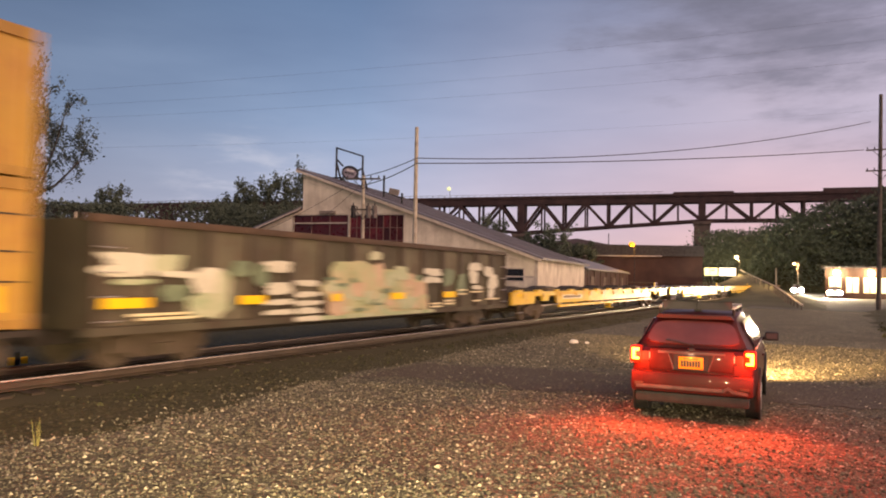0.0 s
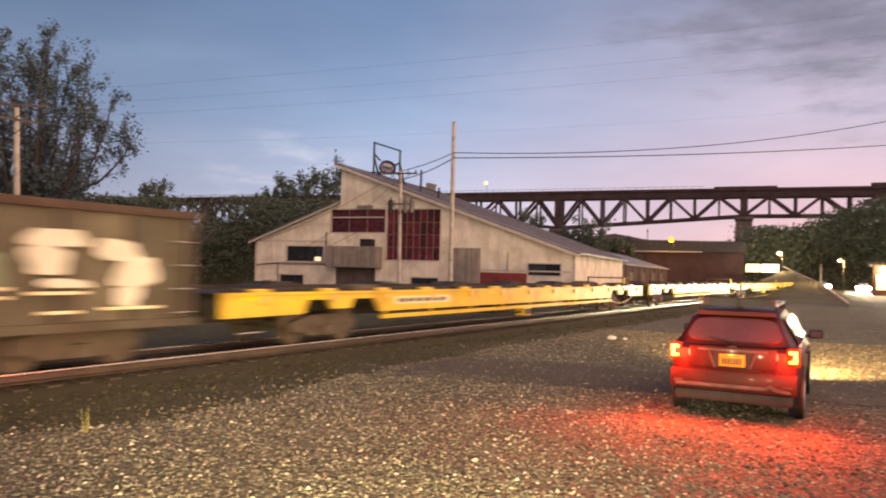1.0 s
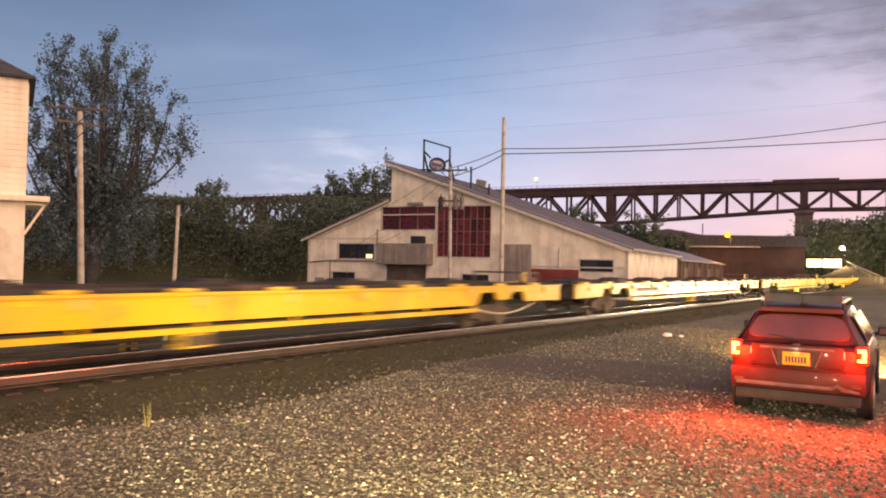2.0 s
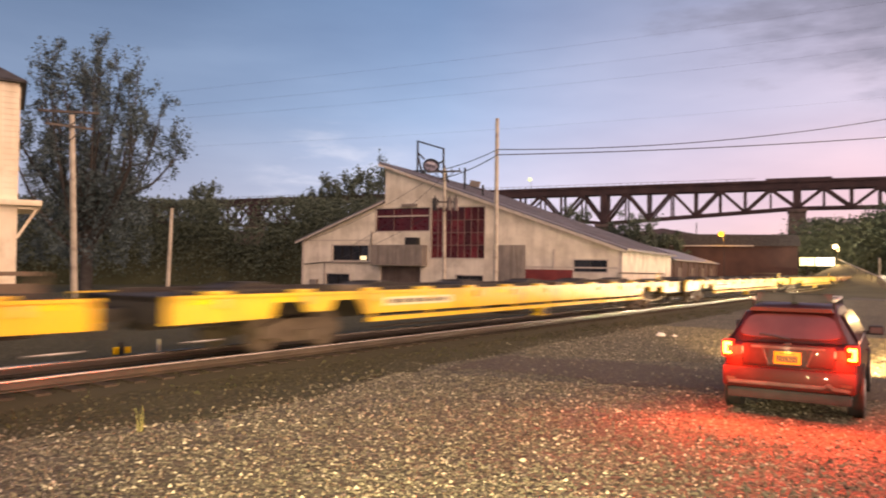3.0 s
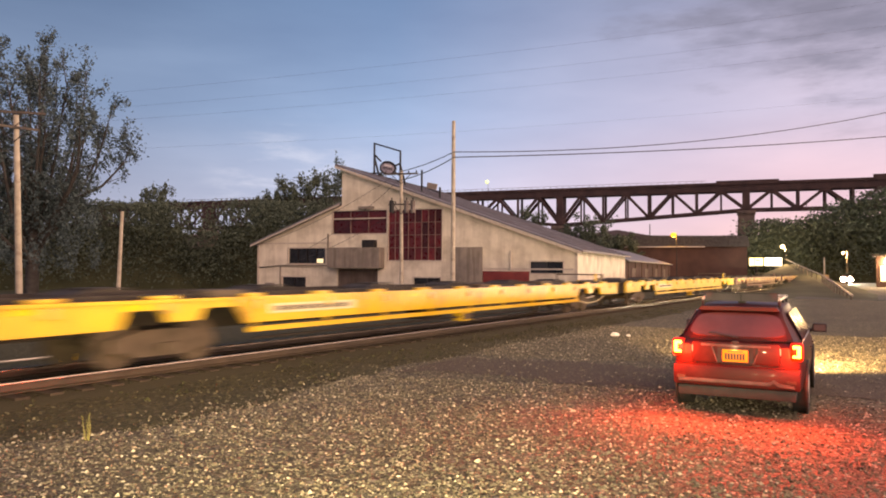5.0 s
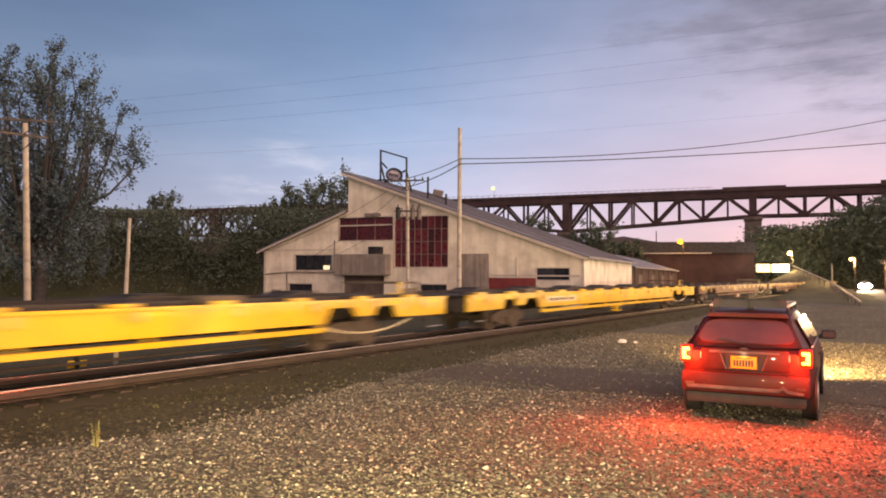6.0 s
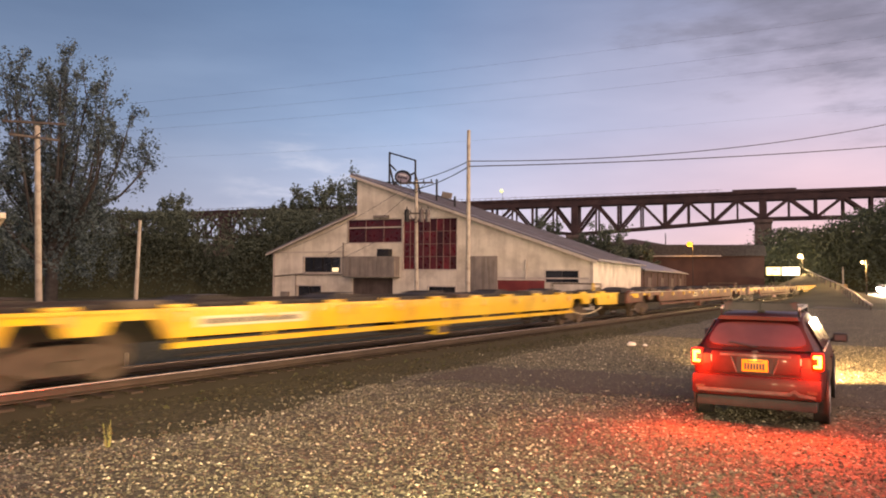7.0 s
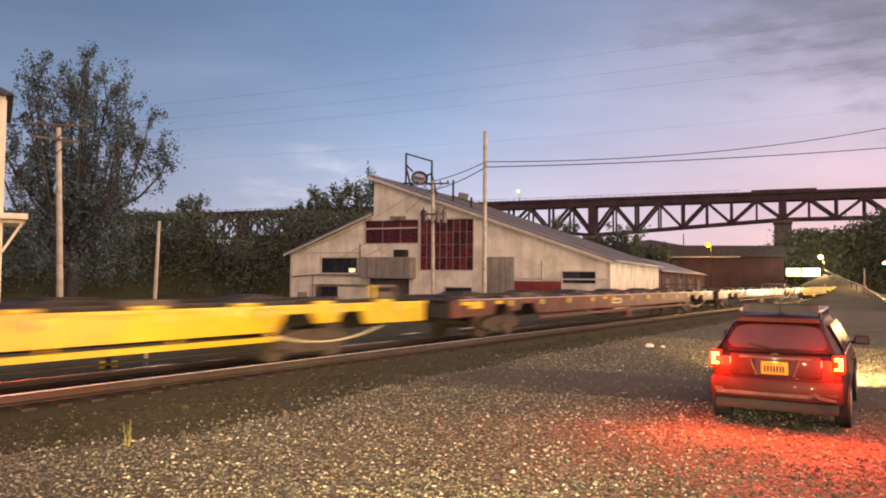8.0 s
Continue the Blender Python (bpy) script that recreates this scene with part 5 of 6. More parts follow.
# side windows
for s in (-1, 1):
    for y0, y1, ys in ((0.62, 1.18, 0.0), (1.26, 2.06, 0.0), (2.14, 2.72, 0.22)):
        bm = bmesh.new()
        pts = [(0.832, y0, 1.06), (0.832, y1 + ys, 1.06), (0.64, y1 - 0.06, 1.43), (0.64, y0 + 0.06, 1.43)]
        a = [bm.verts.new((s * x, y, z)) for x, y, z in pts]
        b = [bm.verts.new((s * (x + 0.012), y, z + 0.004)) for x, y, z in pts]
        bm.faces.new(a)
        bm.faces.new(b[::-1])
        for i in range(4):
            bm.faces.new((a[i], a[(i + 1) % 4], b[(i + 1) % 4], b[i]))
        part("side_window", bm, M["carglass"], car, "dark side window")
    bar("window_trim", (s * 0.845, 0.55, 1.05), (s * 0.845, 2.95, 1.05), 0.012, M["silver"], car, label="bright window trim")
    for k in range(2):
        box("door_handle", (min(s * 0.895, s * 0.925), max(s * 0.895, s * 0.925), 1.35 + k * 0.95, 1.55 + k * 0.95, 0.88, 0.91), M["paint"], car, 0.01)
    mir = bmesh.new()
    add_box(mir, min(s * 0.90, s * 1.12), max(s * 0.90, s * 1.12), 2.55, 2.68, 1.03, 1.18, 0.035)
    mo = part("wing_mirror", mir, M["trimblack"], car, "black wing mirror housing", 50)
    box("mirror_glass", (min(s * 0.925, s * 1.095), max(s * 0.925, s * 1.095), 2.543, 2.549, 1.06, 1.15), M["fairing"], mo)
    bar("mirror_arm", (s * 0.84, 2.62, 1.05), (s * 0.93, 2.62, 1.08), 0.03, M["trimblack"], mo)
    # roof rail with two feet
    rr = bar("roof_rail", (s * 0.53, 0.62, 1.615), (s * 0.53, 2.30, 1.62), 0.02, M["silver"], car, label="roof rail")
    for y in (0.64, 1.45, 2.28):
        bar("rail_foot", (s * 0.53, y, 1.50), (s * 0.53, y, 1.615), 0.022, M["trimblack"], rr)
    for y in (0.78, 3.50):
        bm = add_bar(bmesh.new(), (s * 0.70, y, 0.335), (s * 0.90, y, 0.335), 0.335, sides=28)
        w = part("wheel", bm, M["tyre"], car, "black tyre", 30)
        part("wheel_rim", add_bar(bmesh.new(), (s * 0.885, y, 0.335), (s * 0.908, y, 0.335), 0.22, 0.2, sides=20), M["alloy"], w, "alloy rim")
        part("arch_lip", add_bar(bmesh.new(), (s * 0.875, y, 0.36), (s * 0.902, y, 0.36), 0.395, sides=28), M["trimblack"], car, "", 30)
    # tail lamps: red housing wrapping the corner, bright bulb area inside
    tl = bmesh.new()
    add_box(tl, min(s * 0.70, s * 0.865), max(s * 0.70, s * 0.865), -0.03, 0.20, 0.80, 1.05, 0.035)
    tail = part("tail_lamp", tl, M["taillens"], car, "lit red tail lamp", 40)
    for xa, xb, za, zb in ((0.79, 0.835, 0.85, 1.02), (0.735, 0.79, 0.975, 1.02), (0.735, 0.79, 0.85, 0.885)):
        box("lamp_bulb", (min(s * xa, s * xb), max(s * xa, s * xb), -0.045, -0.031, za, zb), M["bulb"], tail, 0.004, "glowing brake bulb")
    bar("recess_edge", (s * 0.31, -0.052, 0.955), (s * 0.235, -0.052, 0.735), 0.010, M["scuffed"], car)
    box("tailgate_lens", (min(s * 0.59, s * 0.69), max(s * 0.59, s * 0.69), -0.03, 0.02, 0.84, 0.98), M["rim"], car, 0.012, "unlit red tailgate lens")
    box("reverse_lens", (min(s * 0.44, s * 0.59), max(s * 0.44, s * 0.59), -0.035, 0.02, 0.87, 0.97), M["lens"], car, 0.012)
    box("bumper_reflector", (min(s * 0.66, s * 0.78), max(s * 0.66, s * 0.78), -0.125, -0.11, 0.50, 0.54), M["rim"], car)
fair = part("wind_fairing", add_prism(bmesh.new(), [(-0.52, 1.585), (0.52, 1.585), (0.50, 1.70), (-0.50, 1.70)], 0.70, 0.715), M["fairing"], car, "smoked fairing on the roof rack")
box("fairing_divider", (-0.008, 0.008, 0.692, 0.699, 1.585, 1.70), M["trimblack"], fair)
box("fairing_rim", (-0.53, 0.53, 0.69, 0.72, 1.70, 1.715), M["trimblack"], fair)
for y in (0.85, 2.05):
    cb = box("roof_crossbar", (-0.56, 0.56, y - 0.035, y + 0.035, 1.63, 1.655), M["silver"], car, 0.01, "silver roof rack bar")
    box("bar_clamp", (-0.05, 0.05, y - 0.05, y + 0.05, 1.54, 1.63), M["trimblack"], cb)
bp = box("bumper", (-0.84, 0.84, -0.11, 0.14, 0.40, 0.70), M["paint"], car, 0.05, "rear bumper")
box("bumper_step", (-0.76, 0.44, -0.125, -0.10, 0.455, 0.505), M["scuffed"], bp, 0.008, "scuffed silver step pad")
part("bumper_step", add_prism(bmesh.new(), [(0.44, 0.455), (0.50, 0.50), (0.56, 0.455), (0.76, 0.44), (0.76, 0.475), (0.57, 0.50), (0.51, 0.545), (0.44, 0.505)], -0.13, -0.10), M["scuffed"], bp, "kinked silver trim by the exhaust")
# the plate recess is flat here: its depth is only dark colour
box("recess_panel", (-0.235, 0.235, -0.0475, -0.0455, 0.735, 0.955), M["trimblack"], car, 0, "flat dark panel for the recess round the plate")
box("bumper_skirt", (-0.78, 0.78, -0.07, 0.16, 0.25, 0.40), M["trimblack"], car, 0.03)
box("tailgate_panel", (-0.58, 0.58, -0.045, 0.0, 0.72, 1.03), M["paint"], car, 0.03)
box("tailgate_handle_bar", (-0.46, 0.46, -0.065, -0.04, 0.965, 1.00), M["scuffed"], car, 0.008, "dull silver tailgate strip")
bad = bmesh.new()
bmesh.ops.create_uvsphere(bad, u_segments=12, v_segments=8, radius=0.5, matrix=Matrix.Translation((0, -0.045, 1.03)) @ Matrix.Diagonal((0.11, 0.025, 0.055, 1)))
part("badge", bad, M["trimblack"], car, "plain oval badge", 60)
npl = box("number_plate", (-0.17, 0.17, -0.062, -0.048, 0.755, 0.925), M["plate"], car, 0.006, "orange-yellow plate with dark bars")
for k in range(7):
    box("plate_bar", (-0.135 + k * 0.039, -0.108 + k * 0.039, -0.066, -0.063, 0.785, 0.875), M["blue"], npl)
box("plate_bar", (-0.10, 0.10, -0.066, -0.063, 0.895, 0.908), M["blue"], npl)
for sx in (-0.75, 0.75):
    bar("exhaust", (sx * 0.8, -0.05, 0.30), (sx * 0.8, 0.25, 0.30), 0.035, M["silver"], car)
box("front_bumper", (-0.80, 0.80, 4.36, 4.56, 0.32, 0.62), M["paint"], car, 0.05)
for s in (-1, 1):
    box("headlamp", (min(s * 0.48, s * 0.76), max(s * 0.48, s * 0.76), 4.30, 4.47, 0.64, 0.78), M["lens"], car, 0.03)
# light that the lit tail lamps throw behind the car
for s in (-1, 1):
    spot("tail_lamp_light", CAR @ Vector((s * 0.76, -0.17, 0.93)), CAR @ Vector((s * 0.9, -5.0, 0.1)), 780, (1.0, 0.07, 0.022), 165, 1.0, 0.14)
    point("tail_lamp_glow", CAR @ Vector((s * 0.86, -0.30, 0.92)), 105, (1.0, 0.05, 0.016), 0.1)
point("plate_lamp", CAR @ Vector((0, -0.09, 0.948)), 0.4, (1.0, 0.85, 0.6), 0.012)
# its headlamps: a wide beam over the ground
for s in (-1, 1):
    spot("car_headlamp_beam", CAR @ Vector((s * 0.62, 4.62, 0.72)), CAR @ Vector((s * 0.62 + 4.0, 44.0, 4.5)), 4200, (1.0, 0.62, 0.28), 100, 1.0, 0.08)
    # narrow spot added to brighten the train down the line
    spot("train_fill_spot", CAR @ Vector((s * 0.62, 4.62, 0.72)), (32.5, 88.0, 1.1), 130000, (1.0, 0.88, 0.66), 9, 0.9, 0.08)

# ---- trees and far things ----


def tree(x, y, height, spread, trunk_r, n, leaf, mat, label, group="", base=0.0, crown_from=0.25, seed=1, limbs=16, lobes=34):
    r = np.random.default_rng(seed)
    ob = thing("tree", pose(x, y, base), label, "tree", group)
    wood = bmesh.new()
    tips = []
    prev = Vector((0, 0, -0.3))
    for k in range(6):
        cur = Vector((0.25 * math.sin(k * 1.3 + seed), 0.25 * math.cos(k * 1.7 + seed), height * 0.86 * (k + 1) / 6))
        add_bar(wood, prev, cur, trunk_r * (1 - k / 6.6), trunk_r * (1 - (k + 1) / 6.6), 8)
        prev = cur
    for k in range(limbs):
        f = crown_from + (0.95 - crown_from) * (k + 0.5) / limbs
        a = 2.4 * k + seed
        out = spread * (0.55 + 0.45 * math.sin(math.pi * min(1.0, (f - crown_from) / (1 - crown_from) * 0.9 + 0.22))) * r.uniform(0.75, 1.0)
        p = Vector((0, 0, height * f * 0.86))
        q = p + Vector((math.cos(a) * out * 0.8, math.sin(a) * out * 0.8, height * r.uniform(0.08, 0.2)))
        mid = p.lerp(q, 0.5) + Vector((0, 0, -0.04 * height * r.uniform(0, 1)))
        add_bar(wood, p, mid, trunk_r * 0.32, trunk_r * 0.2, 6)
        add_bar(wood, mid, q, trunk_r * 0.2, trunk_r * 0.05, 6)
        tips += [q, mid.lerp(q, 0.5)]
        for j in range(5):
            t = mid.lerp(q, r.uniform(0.3, 1.0))
            e = t + Vector(r.normal(size=3)) * spread * 0.18 + Vector((0, 0, height * 0.05))
            add_bar(wood, t, e, trunk_r * 0.09, trunk_r * 0.03, 5)
            tips.append(e)
    tips.append(Vector((0, 0, height * 0.95)))
    part("trunk", wood, M["bark"], ob, "grey trunk and limbs", 40)
    centres = np.array([tuple(t) for t in tips])
    pick = r.integers(0, len(centres), n)
    pts = centres[pick] + r.normal(size=(n, 3)) * np.array([spread * 0.07, spread * 0.07, height * 0.034])
    part("crown", leaves(pts, leaf, mat), None, ob, "ragged leafy crown with gaps")
    return ob


def tall_tree(x, y, height, spread, trunk_r, mat, label, seed=4, leaders=26, base=0.0):
    """A broad tree of steep leaders; tufts of leaves stand along their twigs, with gaps of sky between them."""
    r = np.random.default_rng(seed)
    ob = thing("tree", pose(x, y, base), label, "tree")
    wood, tufts = bmesh.new(), []
    add_bar(wood, (0, 0, -0.3), (0.1, 0, height * 0.16), trunk_r * 1.15, trunk_r, 10)
    add_bar(wood, (0.1, 0, height * 0.16), (0.0, 0.1, height * 0.42), trunk_r, trunk_r * 0.6, 10)
    for k in range(leaders):
        a = 2.4 * k + seed + r.normal() * 0.2
        reach = spread * (0.08 if k == 0 else math.sqrt(r.uniform(0.03, 1.0)))
        top = height * (1.0 - 0.36 * (reach / spread) ** 2.4) * r.uniform(0.90, 1.0)
        start = height * r.uniform(0.10, 0.32)
        out = Vector((math.cos(a), math.sin(a), 0))
        way = [Vector((0.08, 0, start)) + out * reach * (1 - (1 - t) ** 1.7) + Vector((0, 0, (top - start) * t ** 1.15)) + Vector(r.normal(size=3)) * 0.16 * t for t in (0, 0.17, 0.34, 0.5, 0.67, 0.84, 1.0)]
        for i, (p, q) in enumerate(zip(way, way[1:])):
            add_bar(wood, p, q, trunk_r * 0.42 * (1 - i / 6.6), trunk_r * 0.42 * (1 - (i + 1) / 6.6), 6)
        tufts.append(way[-1])
        for j in range(14):
            f = r.uniform(0.8, 5.9)
            p = way[int(f)].lerp(way[int(f) + 1], f % 1)
            b = r.uniform(0, 6.283)
            q = p + Vector((math.cos(b), math.sin(b), 0)) * r.uniform(0.5, 1.7) * (1.25 - f / 8) + Vector((0, 0, r.uniform(0.2, 1.5)))
            add_bar(wood, p, q, trunk_r * 0.09, trunk_r * 0.03, 5)
            tufts += [q, p.lerp(q, r.uniform(0.5, 0.8)) + Vector(r.normal(size=3)) * 0.2]
            e = q + Vector(r.normal(size=3)) * 0.35 + Vector((0, 0, 0.35))
            add_bar(wood, q, e, trunk_r * 0.04, trunk_r * 0.02, 4)
            tufts.append(e)
    # low skirt of leaves round the trunk
    for j in range(240):
        b, d = r.uniform(0, 6.283), spread * math.sqrt(r.random()) * 0.72
        tufts.append(Vector((math.cos(b) * d, math.sin(b) * d, height * (0.12 + 0.36 * r.random() * (1.3 - d / spread)))))
    part("trunk", wood, M["bark"], ob, "grey trunk and steep limbs", 40)
    c = np.array([tuple(t) for t in tufts])
    pts = np.repeat(c, 26, 0) + r.normal(size=(len(c) * 26, 3)) * np.repeat(r.uniform(0.5, 1.25, len(c)), 26)[:, None] * np.array([0.20, 0.20, 0.33])
    part("crown", leaves(pts, 0.105, mat), None, ob, "ragged leafy crown with gaps")
    return ob


def woods(name, outline, n, leaf, mat, label, thick=8.0, seed=3, rough=1.0):
    """A far mass of trees under a ragged skyline: outline rows of x, y, top height."""
    r = np.random.default_rng(seed)
    ends = np.array(outline, float)
    run = np.linalg.norm(np.diff(ends[:, :2], axis=0), axis=1)
    seg = r.choice(len(run), n, p=run / run.sum())
    t = r.random(n)
    a, b = ends[seg], ends[seg + 1]
    p = a + (b - a) * t[:, None]
    ragged = np.array([1 + 0.10 * rough * noise.noise(Vector((q[0] * 0.22, q[1] * 0.22, seed))) + 0.06 * rough * noise.noise(Vector((q[0] * 0.8, q[1] * 0.8, seed))) for q in p])
    h = p[:, 2] * ragged * np.sqrt(r.random(n)) * 1.02
    d = r.normal(size=(n, 2)) * thick * 0.25
    pts = np.c_[p[:, :2] + d, np.maximum(0.1, h)]
    ob = new(name, leaves(pts, leaf, mat, 0.5))
    return tagged(ob, label, "trees", kind="stuff")


def ridge(name, outline, mat, label, back=30.0):
    """A bank of earth below the trees."""
    bm = bmesh.new()
    rows = []
    for x, y, z in outline:
        d = Vector((x, y, 0)).normalized()
        rows.append([bm.verts.new((x, y, -0.3)), bm.verts.new((x + d.x * 2, y + d.y * 2, z)), bm.verts.new((x + d.x * back, y + d.y * back, z)), bm.verts.new((x + d.x * (back + 8), y + d.y * (back + 8), -0.3))])
    for a, b in zip(rows, rows[1:]):
        for i in range(3):
            bm.faces.new((a[i], b[i], b[i + 1], a[i + 1]))
    bm.faces.new(rows[0][::-1])
    bm.faces.new(rows[-1])
    return tagged(part(name, bm, mat), label, "bank", kind="structure")


tall_tree(-31.0, 49.0, 17.6, 6.3, 0.40, M["leaf"], "tall ragged broadleaf tree against the dusk sky")
left_line = [(-75, 30, 6.2), (-60, 45, 7.0), (-50, 58, 7.9), (-40, 68, 8.7), (-31.0, 73.6, 9.1), (-30.2, 74.1, 5.9), (-28.2, 75.2, 6.0), (-27.2, 75.8, 9.3), (-20, 80, 9.8), (-6, 88, 10.2)]
ridge("wooded_bank", [(x, y, z * 0.70) for x, y, z in left_line], M["field"], "dark overgrown bank behind the railway")
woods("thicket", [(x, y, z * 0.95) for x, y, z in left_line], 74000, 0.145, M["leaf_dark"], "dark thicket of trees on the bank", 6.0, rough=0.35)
for x, y, h, s, sd in ((-27.4, 91.0, 11.4, 2.6, 5), (-24.8, 91.8, 12.9, 3.0, 6), (-21.6, 92.6, 14.0, 3.4, 7), (-36.6, 80.0, 11.0, 2.4, 8), (-18.0, 93.4, 14.6, 3.6, 9), (-14.0, 95, 13.4, 4.0, 10)):
    tree(x, y, h, s, 0.3, 5200, 0.17, M["leaf_dark"], "dark broadleaf tree behind the white shed", "trees behind the shed", seed=sd)
for x, y, h, s, sd in ((7.6, 130, 12.2, 4.6, 11), (19.0, 129, 10.6, 5.0, 12), (24.5, 131, 8.0, 3.5, 13), (14.0, 131, 9.0, 4.0, 14)):
    tree(x, y, h, s, 0.3, 4200, 0.22, M["leaf_dark"], "dark broadleaf tree below the bridge", "trees below the bridge", seed=sd)
right_line = [(50, 166, 6.5), (55, 161, 9.0), (59.3, 159.3, 13.0), (63, 158, 12.0), (68, 156, 13.6), (74, 153, 15.4), (81, 149, 18.0), (88, 146, 20.0), (98, 138, 23), (115, 120, 25)]
ridge("wooded_hill", [(x, y, z * 0.8) for x, y, z in right_line], M["field"], "dark wooded hillside beside the road")
woods("hillside_trees", right_line, 60000, 0.32, M["leaf_dark"], "dark trees covering the hillside", 9.0, 5)
far_line = [(-700, 700, 46), (-420, 850, 44), (-200, 930, 42), (0, 950, 40), (120, 900, 46), (158, 888, 51), (200, 878, 43), (330, 840, 40), (560, 760, 46), (800, 640, 50)]
# distance haze is mixed into the hills' own colour
ridge("far_hills", far_line, surface("hazy_far_hill", (0.075, 0.06, 0.07), (0.11, 0.085, 0.095), 0.02, 0.95, 0, 0), "hazy low hills on the horizon", 120)

# long brown warehouse beyond the shed
WARE = pose(14.0, 140.0, 0, 0, 0, -14)
ware = thing("warehouse", WARE, "long low brown brick warehouse beside the railway", "warehouse")
box("wall", (0, 33, 0, 14, -0.1, 6.4), M["brick_far"], ware)
part("roof", add_prism(bmesh.new(), [(-0.4, 6.4), (33.4, 6.4), (33.0, 8.3), (6.0, 8.6), (0.0, 7.0)], -0.4, 14.4), M["shingle"], ware, "dark roof")
box("gutter", (12, 26, -0.55, -0.41, 6.3, 6.5), M["galv"], ware)
low_shed = thing("low_shed", SHED @ pose(20.0, 22.4, 0), "long low maroon shed built on behind the white one", "low shed")
box("wall", (0, 6.1, 0, 46, -0.1, 2.95), M["brick_far"], low_shed)
part("roof", add_prism(bmesh.new(), [(-0.2, 4.9), (6.45, 2.95), (6.45, 3.08), (-0.2, 5.05)], -0.05, 46.3), M["roof"], low_shed, "grey sheet roof")
for k in range(9):
    box("wall_post", (6.1, 6.18, 1.5 + k * 5.2, 1.7 + k * 5.2, -0.1, 2.94), M["rim"], low_shed)
for k in range(4):
    box("shed_door", (6.102, 6.16, 4.0 + k * 10.4, 7.2 + k * 10.4, -0.05, 2.3), M["garage"], low_shed, 0, "dark brown sliding door")

# cream tower house by the railway
TOW = pose(-21.45, 24.6, 0, 0, 0, 37)
tower = thing("cream_tower", TOW, "cream lap-sided railway tower with a dark hip roof", "tower house")
W = 2.55
box("wall", (-W, W, -W, W, -0.1, 8.35), M["cream"], tower)
for k in range(40):
    z = 0.2 + k * 0.2
    bm = bmesh.new()
    add_prism(bm, [(-W - 0.03, z), (W + 0.03, z), (W + 0.012, z + 0.19), (-W - 0.012, z + 0.19)], -W - 0.03, -W - 0.002)
    part("clapboard", bm, M["cream"], tower)
    bm = bmesh.new()
    add_prism(bm, [(-W - 0.03, z), (W + 0.03, z), (W + 0.012, z + 0.19), (-W - 0.012, z + 0.19)], -W - 0.03, -W - 0.002, pose(0, 0, 0, 0, 0, 90))
    part("clapboard", bm, M["cream"], tower)
rf = bmesh.new()
bmesh.ops.create_cone(rf, cap_ends=True, segments=4, radius1=(W + 0.24) * 1.414, radius2=0.1, depth=1.8, matrix=Matrix.Translation((0, 0, 9.3)) @ pose(0, 0, 0, 0, 0, 45))
part("roof", rf, M["shingle"], tower, "dark hip roof")
box("eave", (-W - 0.22, W + 0.22, -W - 0.22, W + 0.22, 8.34, 8.42), M["shingle"], tower)
can = box("canopy", (-W, W + 0.78, -W - 0.35, W, 4.0, 4.2), M["cream"], tower, 0.02, "cream canopy shelf round the wall")
bar("bracket", (W + 0.02, -W - 0.1, 2.85), (W + 0.66, -W - 0.1, 3.96), 0.06, M["cream"], tower, square=True)
bar("bracket_rail", (W + 0.05, -W - 0.1, 3.92), (W + 0.7, -W - 0.1, 3.92), 0.06, M["cream"], tower, square=True)

# lit billboard pair beyond the bend
BB = pose(48.9, 139.3, 0, 0, 0, -20)
bill = thing("billboard", BB, "pair of lit white billboards on posts", "billboard")
for x0, x1, mt in ((0.0, 2.35, "sign_yellow"), (2.6, 5.5, "sign_white")):
    fr = box("frame", (x0 - 0.12, x1 + 0.12, 0.02, 0.3, 3.02, 4.68), M["iron"], bill)
    face_panel = box("lit_face", (x0, x1, -0.03, 0.015, 3.12, 4.58), M[mt], fr)
    box("face_joint", (x0 + 0.9, x0 + 0.98, -0.036, -0.031, 3.12, 4.58), M["iron"], fr)
    box("lettering_bar", (x1 - 1.2, x1 - 0.5, -0.036, -0.031, 4.05, 4.2), M["mark"], fr)
for x in (1.2, 4.1):
    bar("post", (x, 0.2, -0.1), (x, 0.2, 3.05), 0.16, M["iron"], bill)


def lamp_post(x, y, z, glow, size, label, power=0.0, colour=(1, 0.6, 0.2)):
    ob = thing("street_lamp", pose(x, y, 0), label, "street lamp")
    bar("mast", (0.5, 0, -0.1), (0.5, 0, z + 0.25), 0.09, M["iron"], ob, r1=0.06)
    bar("arm", (0.5, 0, z + 0.2), (0, 0, z + 0.28), 0.05, M["iron"], ob)
    bm = bmesh.new()
    bmesh.ops.create_uvsphere(bm, u_segments=14, v_segments=10, radius=size, matrix=Matrix.Translation((0, 0, z)) @ Matrix.Diagonal((1, 1, 0.8, 1)))
    part("lamp_globe", bm, M[glow], ob, "glowing lamp head", 60)
    if power:
        point("street_light", (x, y - 0.1, z - size - 0.15), power, colour, 0.3)
    return ob


lamp_post(31.8, 126.0, 8.15, "orange_lamp", 0.5, "orange sodium street lamp glowing at dusk", 900, (1.0, 0.45, 0.08))
lamp_post(55.0, 139.5, 6.7, "white_lamp", 0.42, "warm white street lamp beside the road", 6000, (1.0, 0.62, 0.28))
lamp_post(41.7, 133.6, 5.2, "white_lamp", 0.26, "small warm lamp on a post")
lamp_post(43.9, 132.9, 5.1, "white_lamp", 0.15, "small warm lamp on a post")
lamp_post(47.0, 99.5, 4.6, "white_lamp", 0.16, "slim lamp post beside the road", 5500, (1.0, 0.58, 0.24))
